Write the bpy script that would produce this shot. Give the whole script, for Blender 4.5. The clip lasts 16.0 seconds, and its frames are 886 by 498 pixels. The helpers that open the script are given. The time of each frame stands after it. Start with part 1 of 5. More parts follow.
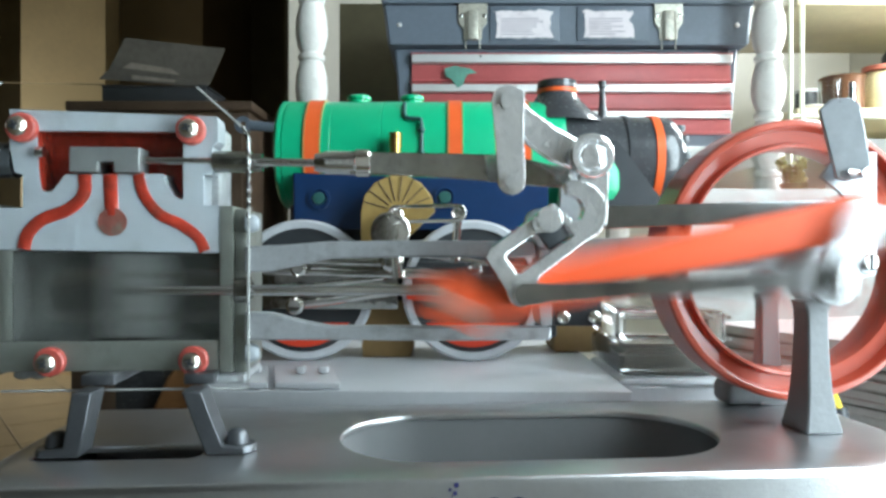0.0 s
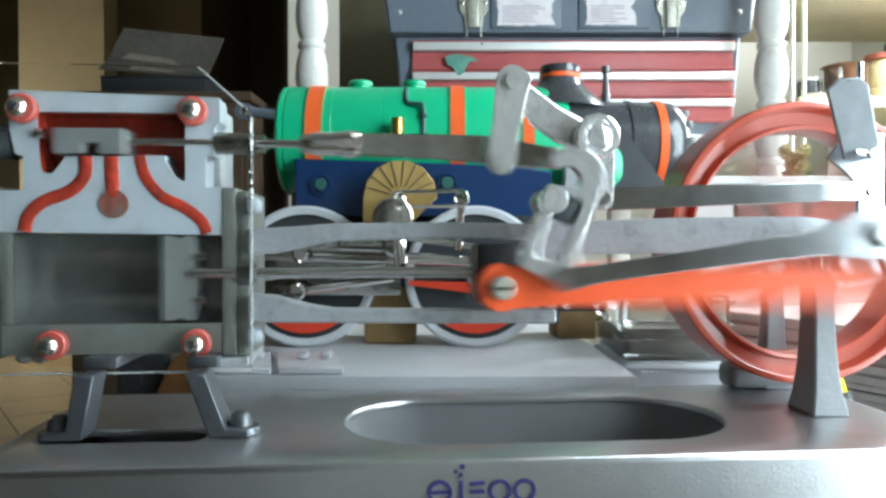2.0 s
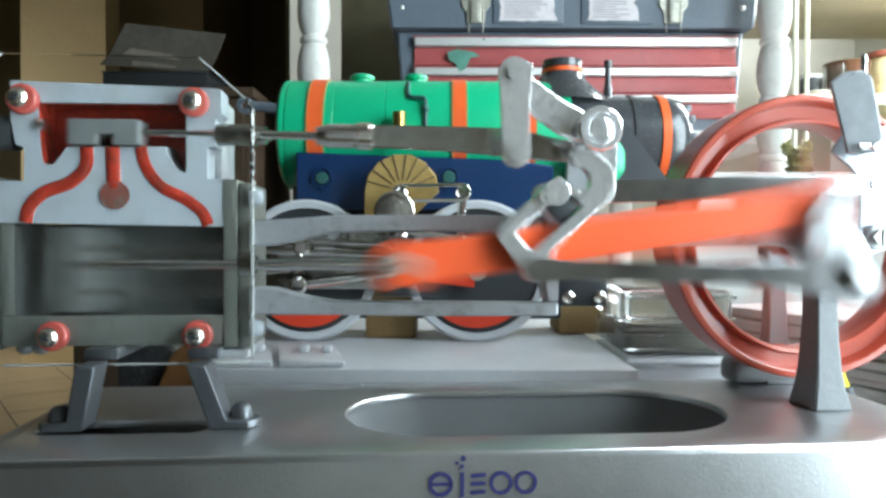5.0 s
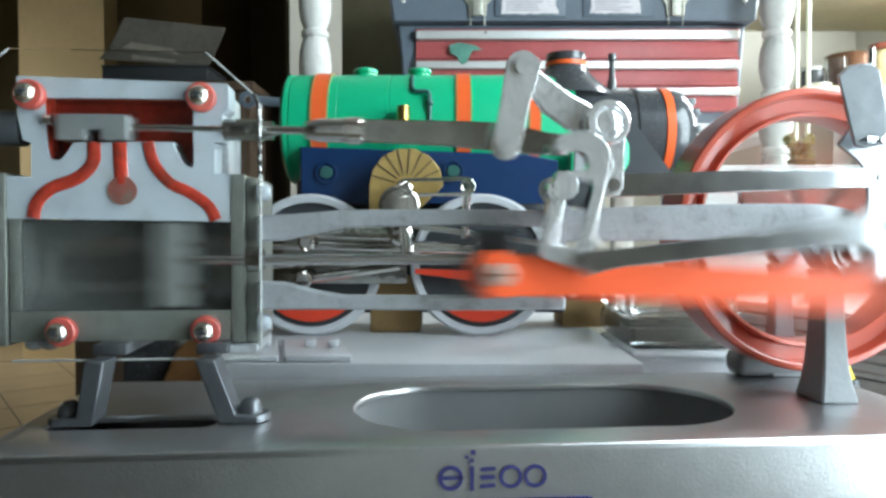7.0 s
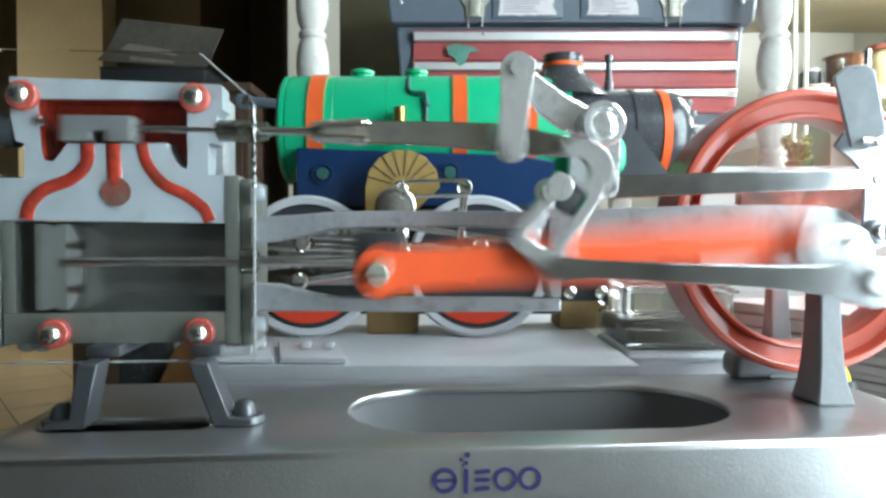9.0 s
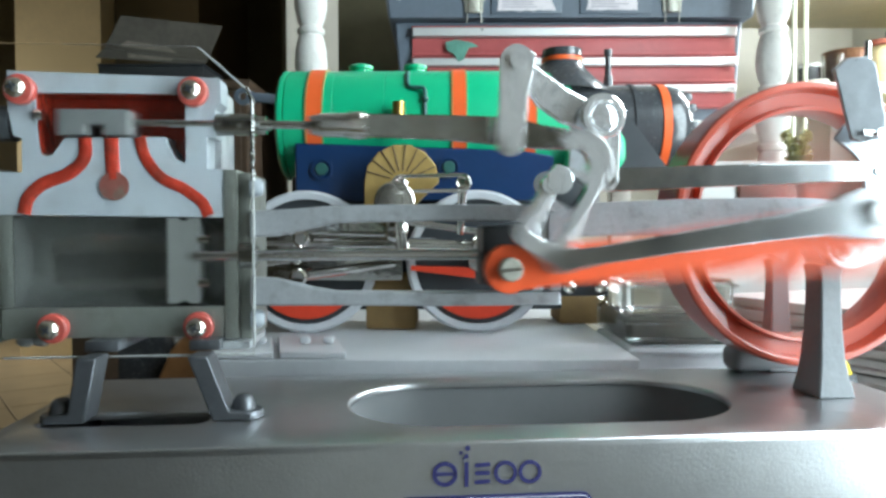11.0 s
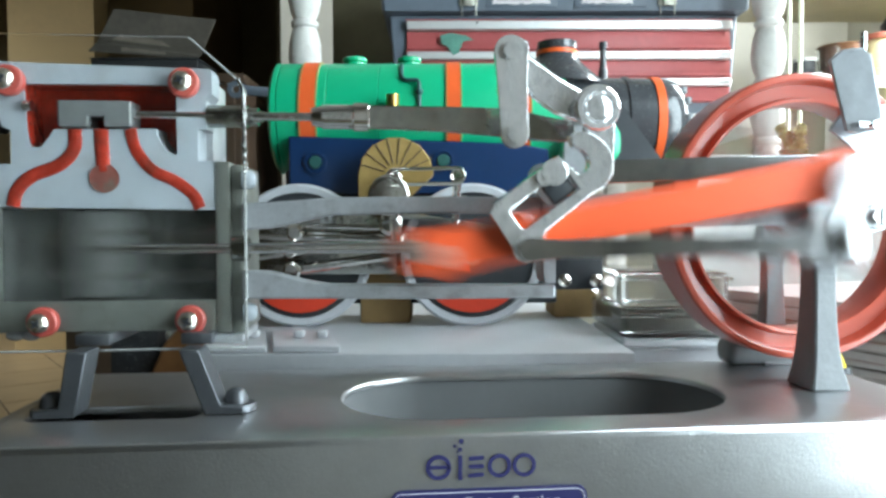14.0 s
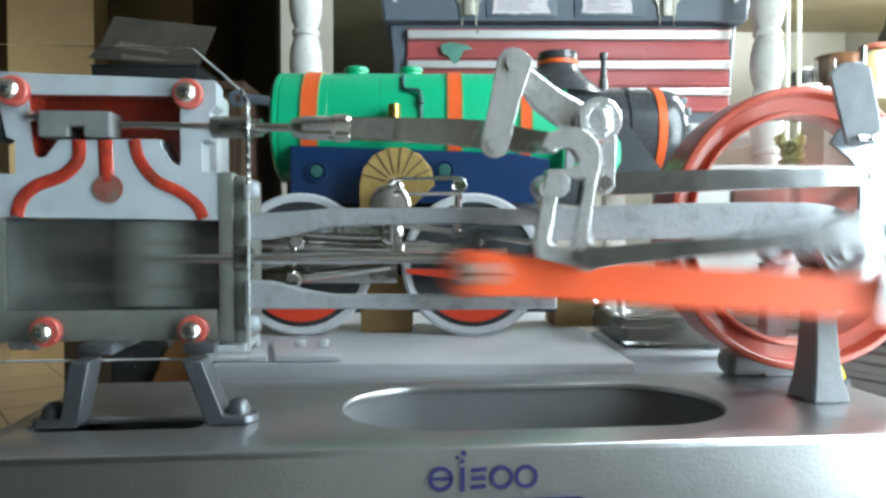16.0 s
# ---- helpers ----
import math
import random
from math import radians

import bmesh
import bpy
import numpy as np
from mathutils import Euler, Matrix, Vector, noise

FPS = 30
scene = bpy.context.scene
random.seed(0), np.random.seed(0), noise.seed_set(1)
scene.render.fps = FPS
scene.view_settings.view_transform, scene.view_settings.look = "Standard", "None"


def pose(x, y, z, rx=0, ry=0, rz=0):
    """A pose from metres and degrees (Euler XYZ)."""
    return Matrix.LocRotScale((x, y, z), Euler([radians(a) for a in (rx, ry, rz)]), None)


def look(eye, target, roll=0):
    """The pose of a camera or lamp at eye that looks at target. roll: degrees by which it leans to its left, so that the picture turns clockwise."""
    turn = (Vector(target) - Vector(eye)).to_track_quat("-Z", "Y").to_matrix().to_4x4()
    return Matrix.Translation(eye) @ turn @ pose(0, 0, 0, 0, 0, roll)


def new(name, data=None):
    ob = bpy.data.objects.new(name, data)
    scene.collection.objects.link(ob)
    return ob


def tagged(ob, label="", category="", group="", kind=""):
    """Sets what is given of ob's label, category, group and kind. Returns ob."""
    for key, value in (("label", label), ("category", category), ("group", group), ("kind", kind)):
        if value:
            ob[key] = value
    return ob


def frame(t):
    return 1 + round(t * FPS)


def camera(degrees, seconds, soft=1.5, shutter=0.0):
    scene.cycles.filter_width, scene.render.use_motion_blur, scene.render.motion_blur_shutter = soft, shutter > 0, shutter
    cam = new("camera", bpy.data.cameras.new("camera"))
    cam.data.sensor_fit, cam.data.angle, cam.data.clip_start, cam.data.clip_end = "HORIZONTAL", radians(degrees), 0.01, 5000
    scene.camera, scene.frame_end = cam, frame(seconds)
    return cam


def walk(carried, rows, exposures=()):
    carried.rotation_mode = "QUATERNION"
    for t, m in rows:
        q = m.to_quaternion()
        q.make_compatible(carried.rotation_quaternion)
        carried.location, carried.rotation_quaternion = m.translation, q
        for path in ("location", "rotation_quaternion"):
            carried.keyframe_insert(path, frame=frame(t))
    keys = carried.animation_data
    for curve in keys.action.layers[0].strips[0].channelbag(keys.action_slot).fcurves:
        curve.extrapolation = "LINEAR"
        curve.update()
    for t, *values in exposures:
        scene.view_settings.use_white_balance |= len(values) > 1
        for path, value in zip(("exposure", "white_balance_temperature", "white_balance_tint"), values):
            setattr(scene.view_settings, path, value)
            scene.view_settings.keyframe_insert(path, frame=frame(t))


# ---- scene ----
cam = camera(63.2, 16.0, 2.9, 1.0)

PATH = [
    (0, (-0.025, -0.352, 0.092), (0.14, 1.641, 0.089), 0.1),
    (0.5, (-0.026, -0.351, 0.09), (0.14, 1.643, 0.078), 0.3),
    (1, (-0.027, -0.35, 0.089), (0.14, 1.643, 0.069), 0.2),
    (1.5, (-0.027, -0.349, 0.088), (0.144, 1.643, 0.066), 0.0),
    (2, (-0.027, -0.349, 0.087), (0.139, 1.644, 0.063), -0.0),
    (2.5, (-0.027, -0.35, 0.089), (0.141, 1.643, 0.066), 0.1),
    (3, (-0.028, -0.35, 0.089), (0.136, 1.643, 0.068), 0.2),
    (3.5, (-0.028, -0.35, 0.089), (0.139, 1.643, 0.06), 0.3),
    (4, (-0.027, -0.349, 0.087), (0.136, 1.644, 0.057), 0.2),
    (6.3, (-0.028, -0.348, 0.084), (0.137, 1.645, 0.043), 0.1),
    (6.5, (-0.029, -0.348, 0.085), (0.144, 1.644, 0.038), 0.0),
    (7, (-0.031, -0.348, 0.085), (0.133, 1.644, 0.036), 0.0),
    (7.5, (-0.03, -0.348, 0.084), (0.135, 1.644, 0.038), 0.1),
    (8, (-0.031, -0.348, 0.083), (0.129, 1.646, 0.037), -0.1),
    (8.5, (-0.029, -0.347, 0.084), (0.134, 1.646, 0.038), -0.1),
    (9, (-0.029, -0.347, 0.085), (0.138, 1.645, 0.04), -0.0),
    (11.5, (-0.029, -0.346, 0.083), (0.141, 1.646, 0.029), -0.2),
    (12, (-0.029, -0.346, 0.083), (0.143, 1.646, 0.028), -0.2),
    (12.5, (-0.029, -0.346, 0.084), (0.148, 1.646, 0.028), -0.0),
    (13, (-0.029, -0.345, 0.085), (0.152, 1.646, 0.026), -0.1),
    (13.5, (-0.028, -0.345, 0.084), (0.148, 1.646, 0.022), -0.1),
    (14, (-0.028, -0.344, 0.082), (0.153, 1.646, 0.016), -0.2),
    (14.5, (-0.028, -0.344, 0.082), (0.156, 1.646, 0.016), -0.2),
    (15, (-0.028, -0.343, 0.082), (0.161, 1.647, 0.013), -0.2),
    (15.5, (-0.03, -0.345, 0.084), (0.153, 1.646, 0.022), -0.2),
    (16, (-0.03, -0.345, 0.084), (0.156, 1.645, 0.037), 0.0),
]
walk(cam, [(t, look(eye, target, roll)) for t, eye, target, roll in PATH])

# ---- world, light, exposure ----
world = bpy.data.worlds.new("world")
scene.world = world
world.use_nodes = True
wn = world.node_tree.nodes
sky = wn.new("ShaderNodeTexSky")
sky.sky_type, sky.sun_disc, sky.sun_elevation, sky.sun_rotation = "NISHITA", False, radians(40), radians(100)
world.node_tree.links.new(sky.outputs[0], wn["Background"].inputs[0])
wn["Background"].inputs[1].default_value = 0.08


def area(name, where, target, w, h, watts, colour):
    data = bpy.data.lights.new(name, "AREA")
    data.shape, data.size, data.size_y, data.energy, data.color = "RECTANGLE", w, h, watts, colour
    ob = new(name, data)
    ob.matrix_world = look(where, target)
    return ob


# unseen windows: the first implied by the light, two added to brighten shelves and hall
BACK = pose(-0.0299, -0.3487, 0, 0, 0, -4.9)


def from_room(u, d, z):
    return tuple(BACK @ Vector((u, d, z)))


area("unseen_window_light", from_room(0.675, 0.11, 0.12), from_room(0.05, 0.24, 0.02), 0.50, 1.4, 27, (0.79, 0.96, 1.03))
# added fill for the shelves and the backdrop, no window in view
area("unseen_window_light", from_room(1.135, 1.10, 0.72), from_room(0.4, 1.1, 0.25), 0.45, 1.0, 40, (0.88, 0.98, 1.02))
# added fill for the hall, from a window out of view
area("unseen_window_light", from_room(-4.15, 4.2, 0.65), from_room(-2.4, 4.6, -0.6), 1.2, 1.0, 22, (1.0, 0.95, 0.82))
scene.view_settings.exposure = 0.14


# ---- materials ----
def material(name, colour, rough=0.5, metal=0.0, vary=0.12, scale=40.0, bump=0.0, bump_scale=200.0, coat=0.0, dirt=None, dirt_amount=0.0, clear=0.0, ior=1.45):
    mat = bpy.data.materials.new(name)
    mat.use_nodes = True
    n, l = mat.node_tree.nodes, mat.node_tree.links
    b = n["Principled BSDF"]
    tc = n.new("ShaderNodeTexCoord")
    big, small = n.new("ShaderNodeTexNoise"), n.new("ShaderNodeTexNoise")
    for tex, s in ((big, scale), (small, scale * 7)):
        tex.inputs["Scale"].default_value, tex.inputs["Detail"].default_value = s, 4
        l.new(tc.outputs["Object"], tex.inputs["Vector"])
    ramp = n.new("ShaderNodeValToRGB")
    c = colour
    ramp.color_ramp.elements[0].position, ramp.color_ramp.elements[1].position = 0.3, 0.7
    ramp.color_ramp.elements[0].color = (c[0] * (1 - vary), c[1] * (1 - vary), c[2] * (1 - vary), 1)
    ramp.color_ramp.elements[1].color = (min(1, c[0] * (1 + vary)), min(1, c[1] * (1 + vary)), min(1, c[2] * (1 + vary)), 1)
    mix = n.new("ShaderNodeMix")
    mix.inputs[0].default_value = 0.4
    l.new(big.outputs[0], mix.inputs[2])
    l.new(small.outputs[0], mix.inputs[3])
    l.new(mix.outputs[0], ramp.inputs[0])
    out = ramp.outputs[0]
    if dirt:
        spots = n.new("ShaderNodeTexNoise")
        spots.inputs["Scale"].default_value, spots.inputs["Detail"].default_value = scale * 1.7, 8
        l.new(tc.outputs["Object"], spots.inputs["Vector"])
        cut = n.new("ShaderNodeMapRange")
        cut.inputs[1].default_value, cut.inputs[2].default_value, cut.inputs[4].default_value = 0.52, 0.72, dirt_amount
        l.new(spots.outputs[0], cut.inputs[0])
        m2 = n.new("ShaderNodeMix")
        m2.data_type = "RGBA"
        l.new(cut.outputs[0], m2.inputs[0])
        l.new(out, m2.inputs[6])
        m2.inputs[7].default_value = (*dirt, 1)
        out = m2.outputs[2]
    l.new(out, b.inputs["Base Color"])
    rr = n.new("ShaderNodeMapRange")
    rr.inputs[3].default_value, rr.inputs[4].default_value = max(0.02, rough * 0.8), min(1, rough * 1.2)
    l.new(small.outputs[0], rr.inputs[0])
    l.new(rr.outputs[0], b.inputs["Roughness"])
    b.inputs["Metallic"].default_value, b.inputs["IOR"].default_value = metal, ior
    b.inputs["Coat Weight"].default_value = coat
    b.inputs["Coat Roughness"].default_value = 0.08
    b.inputs["Transmission Weight"].default_value = clear
    if bump:
        bt = n.new("ShaderNodeTexNoise")
        bt.inputs["Scale"].default_value, bt.inputs["Detail"].default_value = bump_scale, 3
        l.new(tc.outputs["Object"], bt.inputs["Vector"])
        bn = n.new("ShaderNodeBump")
        bn.inputs["Strength"].default_value, bn.inputs["Distance"].default_value = bump, 0.001
        l.new(bt.outputs[0], bn.inputs["Height"])
        l.new(bn.outputs[0], b.inputs["Normal"])
    return mat


M_BASE = material("grey_hammered_paint", (0.6, 0.61, 0.625), 0.32, 0.95, 0.06, 60, 0.12, 800)
M_GREY = material("grey_cast_paint", (0.4, 0.42, 0.44), 0.36, 0.45, 0.12, 70, 0.2, 300, dirt=(0.16, 0.15, 0.13), dirt_amount=0.4)
M_FACE = material("pale_grey_section_paint", (0.265, 0.293, 0.318), 0.4, 0.0, 0.08, 40, 0.25, 250, dirt=(0.2, 0.205, 0.195), dirt_amount=0.5)
M_RED = material("red_paint", (0.27, 0.026, 0.014), 0.2, 0.0, 0.35, 50, 0.9, 260, coat=0.8, dirt=(0.1, 0.022, 0.014), dirt_amount=0.85)
M_DULLRED = material("worn_red_brown_paint", (0.15, 0.045, 0.035), 0.45, 0.0, 0.3, 120, 0.5, 200, dirt=(0.1, 0.085, 0.065), dirt_amount=0.9)
M_WASH = material("pinkish_red_paint", (0.34, 0.055, 0.042), 0.4, 0.0, 0.22, 70, 0.3, 300, dirt=(0.24, 0.07, 0.05), dirt_amount=0.6)
M_NICKEL = material("nickel_screw", (0.8, 0.76, 0.68), 0.25, 1.0, 0.1, 200, 0.4, 500)
M_ORANGE = material("orange_red_paint", (0.86, 0.11, 0.03), 0.42, 0.0, 0.08, 60, 0.2, 250, coat=0.2)
M_WHEEL = material("red_wheel_paint", (0.44, 0.072, 0.04), 0.3, 0.0, 0.14, 40, 0.2, 200, coat=0.3)
M_STEEL = material("polished_steel", (0.72, 0.72, 0.72), 0.2, 1.0, 0.1, 90, 0.15, 500)
M_ALU = material("bright_aluminium", (0.9, 0.91, 0.92), 0.13, 0.78, 0.06, 120, 1.0, 90, coat=0.6, dirt=(0.55, 0.56, 0.57), dirt_amount=0.6)
M_PLATE = material("scuffed_bright_plate", (0.64, 0.66, 0.68), 0.17, 1.0, 0.14, 22, 0.22, 45, dirt=(0.27, 0.28, 0.3), dirt_amount=0.7)
# aluminium darkened at the crank to offset too strong window light there
M_CRANK = material("toned_down_aluminium", (0.56, 0.57, 0.58), 0.24, 0.85, 0.08, 120, 0.5, 90, dirt=(0.4, 0.41, 0.42), dirt_amount=0.6)
M_LEVER = material("scuffed_silver_lever", (0.42, 0.45, 0.48), 0.3, 0.6, 0.14, 30, 0.3, 80, dirt=(0.36, 0.37, 0.39), dirt_amount=0.7)
M_DULL = material("brushed_steel", (0.42, 0.42, 0.4), 0.15, 1.0, 0.2, 30, 1.0, 60)
M_PISTON = material("turned_pale_steel", (0.3, 0.31, 0.3), 0.36, 0.7, 0.1, 60, 0.1, 300)
M_BORE = material("bored_steel", (0.26, 0.27, 0.26), 0.22, 0.85, 0.12, 25)
M_CHROME = material("chrome_plate", (0.75, 0.73, 0.7), 0.1, 1.0, 0.08, 100)
M_BRASS = material("brass", (0.62, 0.42, 0.13), 0.3, 1.0, 0.15, 150)
M_GOLD = material("gold_paint", (0.5, 0.34, 0.12), 0.42, 0.35, 0.12, 120, 0.15, 300)
M_GREEN = material("green_plastic", (0.005, 0.42, 0.2), 0.32, 0.0, 0.06, 20, coat=0.3)
M_NAVY = material("navy_plastic", (0.005, 0.03, 0.1), 0.35, 0.0, 0.12, 40, coat=0.2)
# black raised towards grey, with veiling glare put into the colour
M_BLACK = material("black_plastic", (0.052, 0.055, 0.06), 0.26, 0.0, 0.2, 60, 0.3, 60, coat=0.5)
M_BAND = material("orange_band_paint", (0.85, 0.13, 0.03), 0.4, 0.0, 0.08, 60)
M_DGREEN = material("dark_green_grey_plastic", (0.03, 0.11, 0.1), 0.4, 0.0, 0.15, 60)
M_TYRE = material("pale_grey_rim_plastic", (0.55, 0.57, 0.6), 0.4, 0.0, 0.08, 60)
M_WRED = material("red_wheel_plastic", (0.72, 0.06, 0.025), 0.4, 0.0, 0.08, 60)
M_CHAR = material("charcoal_plastic", (0.04, 0.045, 0.05), 0.4, 0.0, 0.15, 60)
M_PLINTH = material("pale_grey_board_paint", (0.52, 0.535, 0.56), 0.35, 0.0, 0.06, 30, 0.2, 150)
# chest grey and drawer red are paled to carry the haze of glare
M_TOOL = material("blue_grey_plastic", (0.13, 0.16, 0.2), 0.45, 0.0, 0.12, 20, 0.25, 250)
M_DRAWER = material("red_drawer_plastic", (0.48, 0.11, 0.11), 0.42, 0.0, 0.12, 20, 0.1, 200)
M_STRIP = material("aluminium_strip", (0.72, 0.72, 0.72), 0.4, 0.6, 0.06, 40)
M_LATCH = material("worn_latch_metal", (0.45, 0.44, 0.38), 0.4, 0.4, 0.2, 150, dirt=(0.2, 0.17, 0.12), dirt_amount=0.6)
M_LABEL = material("torn_paper_label", (0.75, 0.7, 0.73), 0.7, 0.0, 0.06, 60, dirt=(0.45, 0.4, 0.45), dirt_amount=0.5)
M_PRINT = material("grey_print", (0.4, 0.37, 0.42), 0.7)
M_WHITE = material("chipped_white_paint", (0.72, 0.71, 0.68), 0.6, 0.0, 0.05, 30, 0.4, 90, dirt=(0.42, 0.4, 0.37), dirt_amount=0.5)
M_WALL = material("cream_wall_paint", (0.62, 0.6, 0.53), 0.8, 0.0, 0.04, 3, 0.2, 60)
M_PILLAR = material("matt_grey_paint", (0.2, 0.21, 0.22), 0.5, 0.0, 0.1, 70, 0.3, 250)
M_WALLSHADE = material("olive_brown_wall_shade", (0.16, 0.14, 0.085), 0.7, 0.0, 0.15, 12)
M_TROUGH = material("smooth_matt_grey_paint", (0.19, 0.195, 0.2), 0.5, 0.0, 0.06, 40)
# strong light and dark spots in the colour imitate glitter on the edge
M_GLINT = material("sawn_edge_painted_glints", (0.3, 0.31, 0.3), 0.12, 0.9, 0.95, 300, 1.0, 420)
# engine grey made darker: shade around the feet is in the colour
M_LEG = material("shaded_grey_leg_paint", (0.11, 0.117, 0.127), 0.34, 0.6, 0.12, 70, 0.2, 300)
M_VALVE = material("dull_grey_valve_metal", (0.2, 0.21, 0.21), 0.4, 0.5, 0.15, 60, 0.2, 250)
M_LOW = material("olive_grey_bare_metal", (0.2, 0.21, 0.19), 0.42, 0.6, 0.12, 70, 0.15, 300, dirt=(0.13, 0.12, 0.1), dirt_amount=0.4)
M_PALEWALL = material("pale_wall_paint", (0.72, 0.72, 0.69), 0.7, 0.0, 0.2, 5, 0.2, 60)
M_TAN = material("tan_wall_paint", (0.75, 0.62, 0.38), 0.8, 0.0, 0.08, 4, 0.2, 60)
# darkness of the unlit hall and passage is put into this wall colour
M_DIMWALL = material("dim_room_wall_colour", (0.14, 0.125, 0.085), 0.8, 0.0, 0.2, 4, 0.2, 60)
M_CEIL = material("ceiling_paint", (0.6, 0.6, 0.56), 0.85, 0.0, 0.04, 3)
M_TILE = material("beige_floor_tile", (0.6, 0.5, 0.34), 0.35, 0.0, 0.1, 6, 0.1, 40)
M_GROUT = material("grey_grout", (0.2, 0.17, 0.12), 0.9, 0.0, 0.1, 30)
M_TABLE = material("dark_table_wood", (0.09, 0.06, 0.04), 0.5, 0.0, 0.3, 15, 0.2, 80)
M_CARD = material("brown_cardboard", (0.3, 0.19, 0.08), 0.8, 0.0, 0.12, 40, 0.2, 200)
M_PAPER = material("printed_paper", (0.6, 0.58, 0.55), 0.6, 0.0, 0.1, 30)
M_MAG = material("grey_magazine_cover", (0.15, 0.14, 0.12), 0.45, 0.0, 0.35, 9)
M_INK = material("purple_blue_print", (0.026, 0.026, 0.11), 0.45, 0.0, 0.06, 60)
M_TEXT = material("pale_lettering", (0.75, 0.75, 0.82), 0.5)
M_YELLOW = material("yellow_plastic", (0.8, 0.6, 0.05), 0.4)
M_REDTIP = material("red_plastic_tip", (0.7, 0.05, 0.03), 0.4)
M_JAR = material("dark_copper_pot", (0.13, 0.06, 0.03), 0.35, 0.4, 0.3, 30)
M_OLIVE = material("olive_pottery", (0.17, 0.16, 0.07), 0.6, 0.0, 0.3, 30)
M_DARKBAND = material("dark_maroon_band_colour", (0.14, 0.055, 0.04), 0.45, 0.0, 0.25, 25)
M_FLOWER = material("dried_olive_petal", (0.34, 0.32, 0.12), 0.7, 0.0, 0.35, 60)
M_RACK = material("pale_green_wire", (0.62, 0.64, 0.5), 0.4, 0.0, 0.05, 40)


def clear(name, colour, rough=0.02, ior=1.45):
    mat = bpy.data.materials.new(name)
    mat.use_nodes = True
    b = mat.node_tree.nodes["Principled BSDF"]
    b.inputs["Base Color"].default_value = (*colour, 1)
    b.inputs["Transmission Weight"].default_value, b.inputs["Roughness"].default_value, b.inputs["IOR"].default_value = 1, rough, ior
    return mat


M_ACRYLIC = clear("clear_acrylic", (0.97, 0.98, 0.97), 0.015, 1.3)
M_SAWN = material("sawn_acrylic_edge", (0.3, 0.31, 0.3), 0.3, 0.0, 0.4, 400, 0.8, 900)
M_GLASS = clear("clear_plastic", (0.95, 0.97, 0.97), 0.06, 1.4)


# ---- mesh helpers ----
def box(bm, x0, x1, y0, y1, z0, z1, bevel=0.0, segs=2):
    vs = bmesh.ops.create_cube(bm, size=1)["verts"]
    bmesh.ops.transform(bm, matrix=Matrix.Translation(((x0 + x1) / 2, (y0 + y1) / 2, (z0 + z1) / 2)) @ Matrix.Diagonal((abs(x1 - x0), abs(y1 - y0), abs(z1 - z0), 1)), verts=vs)
    if bevel:
        es = list({e for v in vs for e in v.link_edges})
        bmesh.ops.bevel(bm, geom=es, offset=bevel, segments=segs, affect="EDGES", profile=0.5)
    return bm


def rod(bm, p0, p1, r0, r1=None, n=20):
    p0, p1 = Vector(p0), Vector(p1)
    d = p1 - p0
    m = Matrix.Translation((p0 + p1) / 2) @ d.to_track_quat("Z", "Y").to_matrix().to_4x4()
    bmesh.ops.create_cone(bm, cap_ends=True, segments=n, radius1=r0, radius2=r0 if r1 is None else r1, depth=d.length, matrix=m)
    return bm


def ball(bm, p, r, sx=1, sy=1, sz=1, u=16, v=10):
    bmesh.ops.create_uvsphere(bm, u_segments=u, v_segments=v, radius=r, matrix=Matrix.Translation(p) @ Matrix.Diagonal((sx, sy, sz, 1)))
    return bm


def slab(bm, outer, y0, y1, holes=(), bevel=0.0):
    """A plate in the x-z plane from y0 to y1, with an outline and holes."""
    edges = []
    for loop in (outer, *holes):
        vs = [bm.verts.new((x, y0, z)) for x, z in loop]
        edges += [bm.edges.new((vs[i], vs[(i + 1) % len(vs)])) for i in range(len(vs))]
    faces = [g for g in bmesh.ops.triangle_fill(bm, use_beauty=True, use_dissolve=False, edges=edges)["geom"] if isinstance(g, bmesh.types.BMFace)]
    out = bmesh.ops.extrude_face_region(bm, geom=faces)["geom"]
    bmesh.ops.translate(bm, verts=[g for g in out if isinstance(g, bmesh.types.BMVert)], vec=(0, y1 - y0, 0))
    bmesh.ops.recalc_face_normals(bm, faces=bm.faces)
    return bm


def lathe(bm, profile, m=None, n=32):
    """Profile of (radius, height) turned round z, then moved by m."""
    rings = []
    for r, h in profile:
        rings.append([bm.verts.new((r * math.cos(2 * math.pi * i / n), r * math.sin(2 * math.pi * i / n), h)) for i in range(n)] if r > 1e-6 else [bm.verts.new((0, 0, h))])
    for a, b in zip(rings, rings[1:]):
        for i in range(n):
            j = (i + 1) % n
            f = [a[i % len(a)], a[j % len(a)], b[j % len(b)], b[i % len(b)]]
            f = list(dict.fromkeys(f))
            if len(f) > 2:
                bm.faces.new(f)
    closed = profile[0] == profile[-1]
    if len(rings[0]) > 1 and not closed:
        bm.faces.new(rings[0])
    if len(rings[-1]) > 1 and not closed:
        bm.faces.new(rings[-1])
    if m is not None:
        bmesh.ops.transform(bm, matrix=m, verts=[v for ring in rings for v in ring])
    if closed:
        bmesh.ops.remove_doubles(bm, verts=bm.verts, dist=1e-6)
    bmesh.ops.recalc_face_normals(bm, faces=bm.faces)
    return bm


